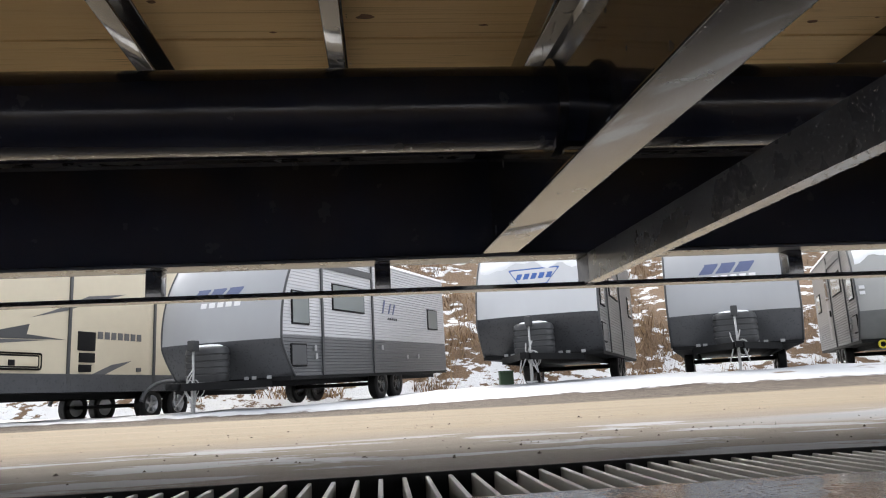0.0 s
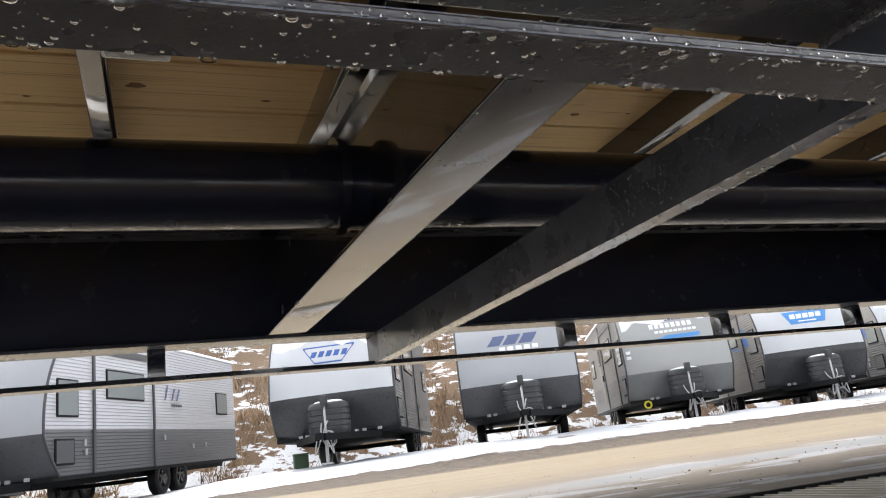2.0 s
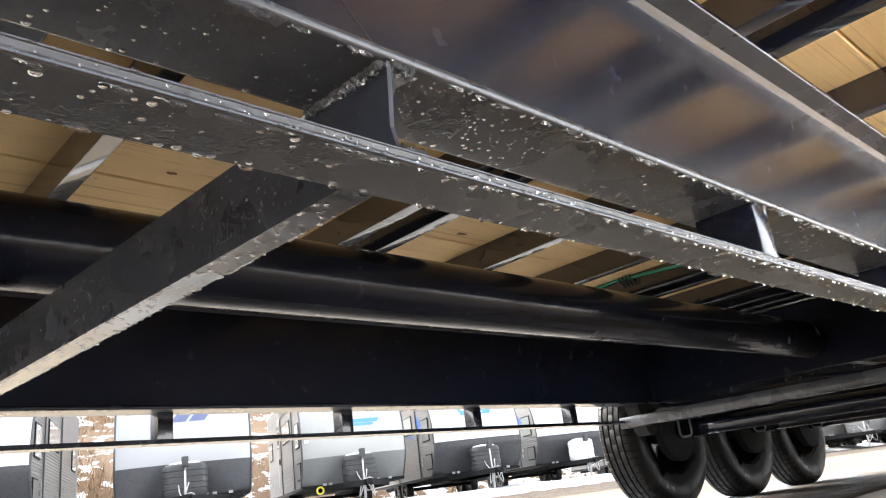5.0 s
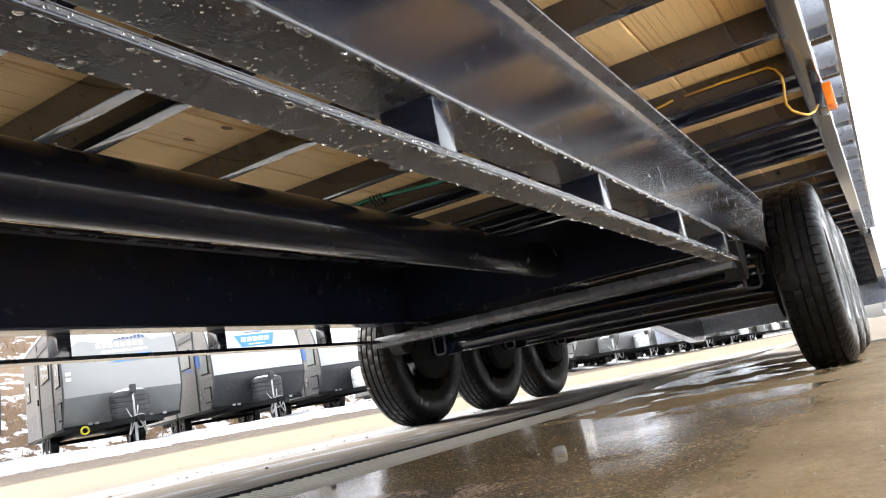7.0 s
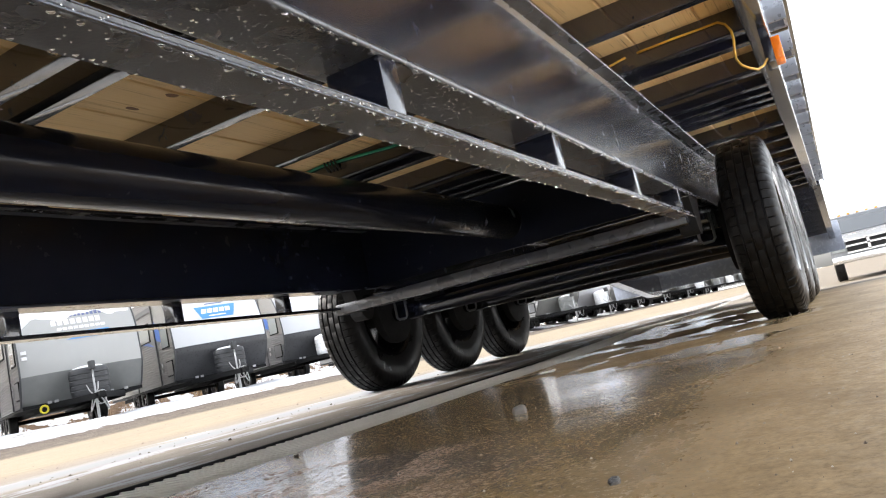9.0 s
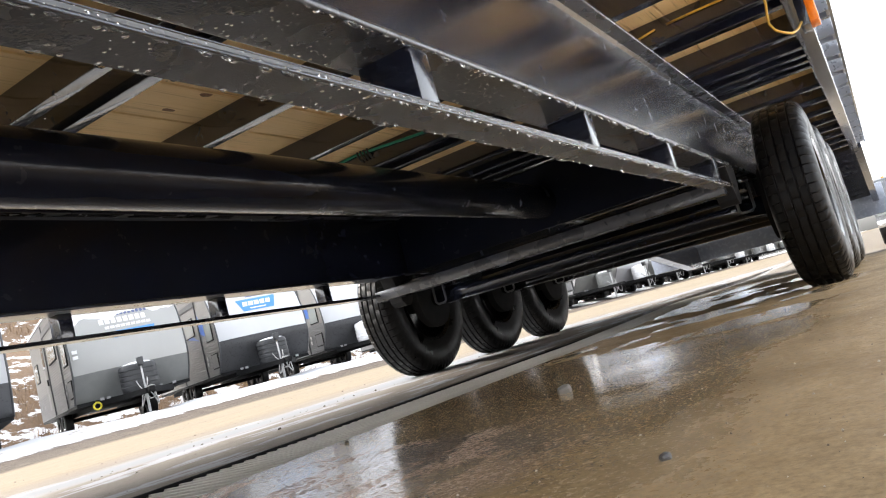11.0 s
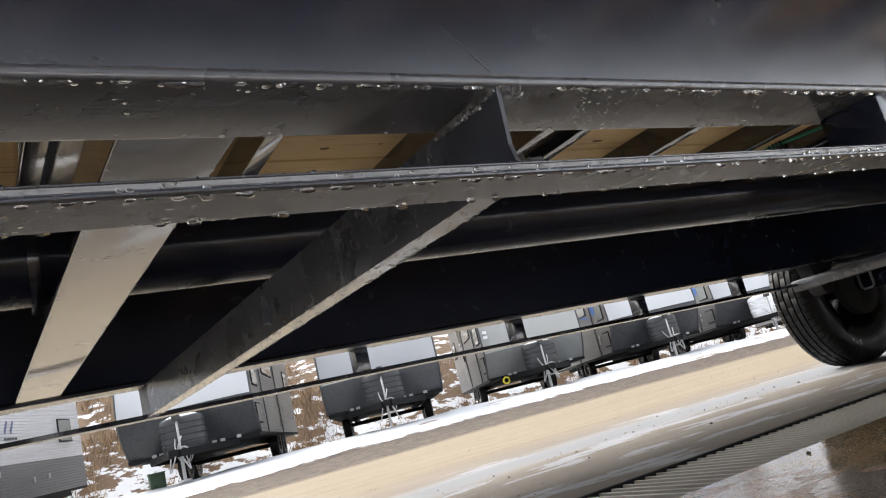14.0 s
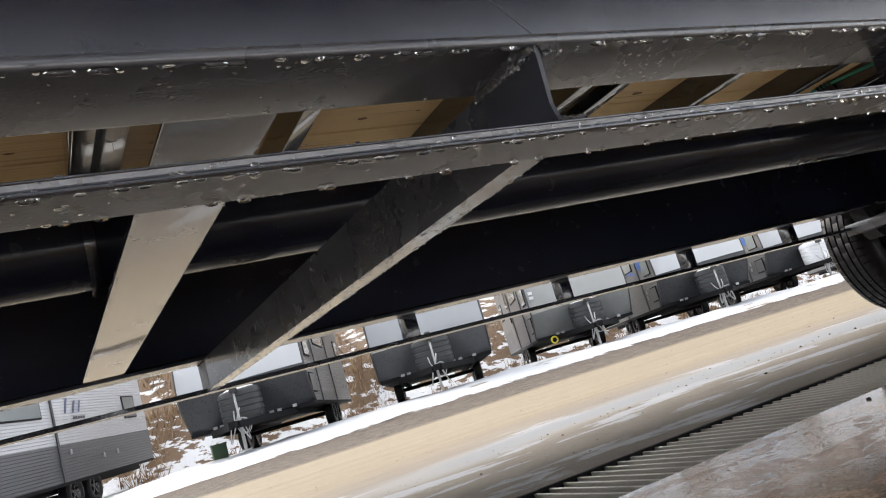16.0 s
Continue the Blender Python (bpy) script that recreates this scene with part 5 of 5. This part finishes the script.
# ---- pickup truck, far right ----
def pickup():
    e = empty("pickup_truck", pose(23.5, -0.6, -0.4, 0, 0, 0), "silver pickup truck with chrome grille parked on wet ground", "truck")
    SIL = paint("silver_car_paint", (0.13, 0.134, 0.14), 0.25, 0.05)
    hw = 0.98
    o = [(0.02, 0.55), (0.0, 1.1), (0.12, 1.22), (1.25, 1.3), (1.3, 1.3), (5.6, 1.3), (5.6, 0.55), (4.7, 0.55), (4.6, 0.8), (4.1, 0.95), (3.65, 0.8), (3.55, 0.55), (1.45, 0.55), (1.35, 0.8), (0.95, 0.95), (0.5, 0.8), (0.4, 0.55)]
    b = prism("body", o, -hw, hw, "y", SIL, e, "silver body")
    c = [(1.25, 1.29), (2.0, 1.88), (3.2, 1.93), (3.5, 1.29)]
    prism("cab", c, -hw + 0.12, hw - 0.12, "y", SIL, e)
    w = prism("windscreen", [(1.3, 1.335), (1.95, 1.85), (1.955, 1.84), (1.31, 1.325)], -hw + 0.2, hw - 0.2, "y", DGLASS, e, "glass windscreen")
    w.location.x = -0.02
    box("grille", (-0.04, 0.02, -0.55, 0.55, 0.72, 1.08), CHASSIS, e, "black grille")
    for z in (0.72, 0.9, 1.05):
        box("grille_bar", (-0.07, -0.03, -0.56, 0.56, z, z + 0.05), CHROME, e)
    box("grille_bar", (-0.07, -0.03, -0.035, 0.035, 0.74, 1.08), CHROME, e)
    for s in (-1, 1):
        box("headlight", (-0.03, 0.05, s * 0.76 - 0.17, s * 0.76 + 0.17, 0.8, 1.08), LGLASS, e, "clear headlight", 0.02)
        t = revolve("mirror", [(0, 0.1), (0.1, 0.1), (0.12, 0), (0.1, -0.1), (0, -0.1)], 12, CHASSIS, e)
        t.matrix_local = pose(1.7, s * 1.12, 1.42)
        for x in (0.92, 4.12):
            q = revolve("wheel", [(0.0, 0.03), (0.2, 0.05), (0.24, 0.1), (0.24, -0.1), (0, -0.1)], 24, RIM, e)
            q.matrix_local = pose(x, s * 0.85, 0.4)
            revolve("tyre", [(0.23, -0.12), (0.36, -0.13), (0.4, -0.1), (0.4, 0.1), (0.36, 0.13), (0.23, 0.12)], 28, TYRE, q)
    box("bumper", (-0.18, 0.05, -hw, hw, 0.48, 0.68), CHROME, e, "bright steel bumper", 0.03)
    for i in range(5):
        box("cab_lamp", (1.98, 2.06, -0.5 + 0.25 * i - 0.04, -0.5 + 0.25 * i + 0.04, 1.885, 1.92), AMBER, e)
    return e


pickup()


def overhang_camper():
    e = empty("fifth_wheel_camper", pose(25.0, -2.6, -0.4), "white fifth-wheel camper with raised nose", "camper")
    box("nose_box", (0, 2.4, -1.6, 0.88, 2.45, 4.2), WHITE, e, "white raised nose", 0.06)
    box("body", (2.4, 9.5, -1.6, 0.88, 0.9, 4.25), WHITE, e, "white body", 0.04)
    for s in (-1.2, 0.5):
        tube("landing_leg", [(2.7, s, 0), (2.7, s, 0.9)], 0.05, CHASSIS, e)
    box("stripe", (2.5, 9.4, 0.875, 0.89, 1.2, 1.5), TRIM, e)
    return e


overhang_camper()

# ---- drain grate ----
grate = tagged(new("drain_grate"), "galvanised steel trench grate flush with the wet slab", "grate", kind="structure")


def slanted():
    return [(-0.003, -0.06), (0.003, -0.06), (0.0035, -0.001), (0.0025, 0.0), (-0.0025, 0.0), (-0.0035, -0.001)]


def bar_mesh():
    me = bpy.data.meshes.new("bar")
    o = slanted()
    verts = [(a, y, b) for y in (GATE0 + 0.002, GATE1 - 0.014) for a, b in o]
    me.from_pydata(verts, [], [*[(k, (k + 1) % 6, (k + 1) % 6 + 6, k + 6) for k in range(6)], (5, 4, 3, 2, 1, 0), (6, 7, 8, 9, 10, 11)])
    me.materials.append(STEEL)
    return me


bar = bar_mesh()
STEP = 0.036
for i in range(190):
    x = -1.9 + STEP * i
    ob = new("bar", bar)
    ob.parent = grate
    ob.location = (x, LEAN * x, -0.004 - slab_drop(x, 1.26))
vs, fs = [], []
for i in range(600):
    x = -1.9 - STEP * (i + 1) if i < 120 else -1.9 + STEP * (190 + i - 120)
    b = len(vs)
    vs += [(x + a, y + LEAN * x, z - 0.004 - slab_drop(x, 1.26)) for y in (GATE0 + 0.002, GATE1 - 0.014) for a, z in slanted()]
    fs += [tuple(b + k for k in f) for f in [(k, (k + 1) % 6, (k + 1) % 6 + 6, k + 6) for k in range(6)]]
tagged(link_mesh("bar_rows", vs, fs, STEEL, grate), kind="stuff")
for n0, n1 in ((GATE0 + 0.001, GATE0 + 0.012), (GATE1 - 0.012, GATE1 - 0.001)):
    knots = [-6.0, 0.0, 0.85, 1.7, 2.55, 3.4, 22.0]
    v = [(x, n + LEAN * x, z - slab_drop(x, 1.26)) for x in knots for n, z in ((n0, -0.11), (n1, -0.11), (n1, -0.03 if n0 < 1.2 else 0.001), (n0, -0.03 if n0 < 1.2 else 0.001))]
    # far frame is near-black, painting the shade of the recess past the bars
    link_mesh("edge_frame", v, [tuple(4 * k + q for q in f) for k in range(6) for f in ((0, 1, 5, 4), (1, 2, 6, 5), (2, 3, 7, 6), (3, 0, 4, 7))], STEEL if n0 < 1.2 else CHASSIS, grate)


# ---- loose stones and grit ----
def chunk(x, y, w, seed, mat, label):
    """An angular broken piece with a flat top."""
    q = random.Random(seed)
    bm = bmesh.new()
    for z, k in ((0.0, 1.0), (0.55, 1.05), (1.0, 0.78)):
        for i in range(5):
            a = 2 * math.pi * (i + 0.25 * q.random()) / 5 + 0.3
            bm.verts.new((w * k * math.cos(a), w * 0.8 * k * math.sin(a), w * 0.8 * z * (1 + (0.16 * math.cos(a) if z == 1.0 else 0.1 * q.random() * z))))
    bmesh.ops.convex_hull(bm, input=bm.verts)
    bmesh.ops.bevel(bm, geom=list(bm.edges), offset=w * 0.05, segments=1, affect="EDGES")
    ob = part("stone", bm, mat)
    ob.location = (x, y, -slab_drop(x, y) - 0.0005)
    return tagged(ob, label, "stone", "loose stones")


chunk(1.22, 0.708, 0.016, 4, STONE, "small pale angular stone on the wet slab")
chunk(0.59, 0.365, 0.0062, 9, SLAG, "tiny dark glossy chip on the wet slab")
chunk(1.105, 1.1, 0.0055, 13, CLOD, "dark crumb of mud beside the drain grate")
chunk(1.802, 1.95, 0.0065, 17, CLOD, "dark crumb of mud on the damp road edge")
vs, fs = [], []
rg = random.Random(11)
for i in range(7600):
    x = rg.uniform(0.2, 5.0) if i % 4 else rg.uniform(-1.5, 6)
    if i % 4 == 1:
        x = rg.uniform(0.45, 2.4)
    y = rg.gauss(0.2, 0.5) if i % 3 else rg.uniform(0.3, 3.5)
    if y - LEAN * x > GATE0 - 0.02:
        continue
    r = 0.0005 + 0.0013 * rg.random() ** 3
    if i % 6 == 0:  # tiny grit lined up to draw a pale scored line across the slab
        y = rg.uniform(0.1, 0.75)
        x = 0.96 + 0.03 * math.sin(y * 4) + rg.gauss(0, 0.0008)
        r *= 0.28
    b = len(vs)
    z = ground_z(x, y) if y > 1.6 else -slab_drop(x, y)
    vs += [(x - r, y - r * 0.6, z), (x + r, y - r * 0.8, z), (x + r * 0.7, y + r, z), (x - r * 0.9, y + r * 0.7, z), (x, y, z + r * 1.2)]
    fs += [(b, b + 1, b + 4), (b + 1, b + 2, b + 4), (b + 2, b + 3, b + 4), (b + 3, b, b + 4)]
tagged(link_mesh("grit", vs, fs, GRIT), "fine grit scattered on the wet slab", "grit", kind="stuff")


vs, fs = [], []
for i in range(2900):
    x, y = rg.uniform(-6, 12), 1.6 + 6.5 * rg.random() ** 1.5
    r = 0.0018 + 0.005 * rg.random() ** 3
    if i < 300:  # strung out along the water's edge and the wheel ruts
        x = rg.uniform(-1.5, 6.0)
        y = (2.42 - 0.3 * min(3.0, max(0.0, 1.3 - x)) if i % 3 else 3.35) + rg.gauss(0, 0.07) + 0.06 * math.sin(x * 3)
        r = 0.003 + 0.006 * rg.random() ** 3
        if noise.noise(Vector((x * 1.6, i % 3, 5))) < -0.1:
            continue
    elif noise.noise(Vector((x * 0.9, y * 1.2, 17))) < -0.05:
        continue
    b, z = len(vs), ground_z(x, y) - 0.001
    for k in range(5):
        a = k * 1.2566 + rg.random()
        vs.append((x + r * math.cos(a), y + r * math.sin(a), z))
    vs.append((x + r * 0.2, y, z + r * rg.uniform(0.5, 1.1)))
    fs += [(b + k, b + (k + 1) % 5, b + 5) for k in range(5)]
tagged(link_mesh("clods", vs, fs, CLOD), "dark clods of earth scattered on the dirt road", "clods", kind="stuff")


# ---- green box by the verge and reeds on the bank ----
ub = empty("utility_box", pose(2.15, 16.0, 0.2), "small green utility box standing in snow", "utility box")
box("cabinet", (-0.14, 0.14, -0.12, 0.12, 0.0, 0.32), paint("green_enamel", (0.03, 0.065, 0.028), 0.5), ub, "", 0.01)
box("lid", (-0.15, 0.15, -0.13, 0.13, 0.32, 0.35), paint("green_lid", (0.035, 0.075, 0.033), 0.5), ub, "", 0.008)


def bank_z(x, y):
    d = y - 22.5
    return 0.2 + 0.75 * max(0.0, d) ** 0.95 * smooth01(0, 3, d + 0.5) + 0.35 * noise.noise(Vector((x * 0.3, y * 0.4, 7)))


gr = random.Random(21)
vs, fs = [], []
for i in range(26000):
    x, y = gr.uniform(-9, 36), 22.9 + 7.8 * gr.random() ** 1.2
    if noise.noise(Vector((x * 0.55, y * 0.55, 9))) < 0.02:
        continue
    z, h = bank_z(x, y) - 0.1, gr.uniform(0.15, 0.42)
    a, lx, ly = gr.uniform(0, 3.14), gr.uniform(-0.6, 0.6), gr.uniform(-0.6, 0.2)
    dx, dy = 0.02 * math.cos(a), 0.02 * math.sin(a)
    b = len(vs)
    vs += [(x - dx, y - dy, z), (x + dx, y + dy, z), (x + lx * h, y + ly * h, z + h)]
    fs.append((b, b + 1, b + 2))
tagged(link_mesh("reeds", vs, fs, REED), "dry brown reeds and grass on the bank", "grass", kind="stuff")
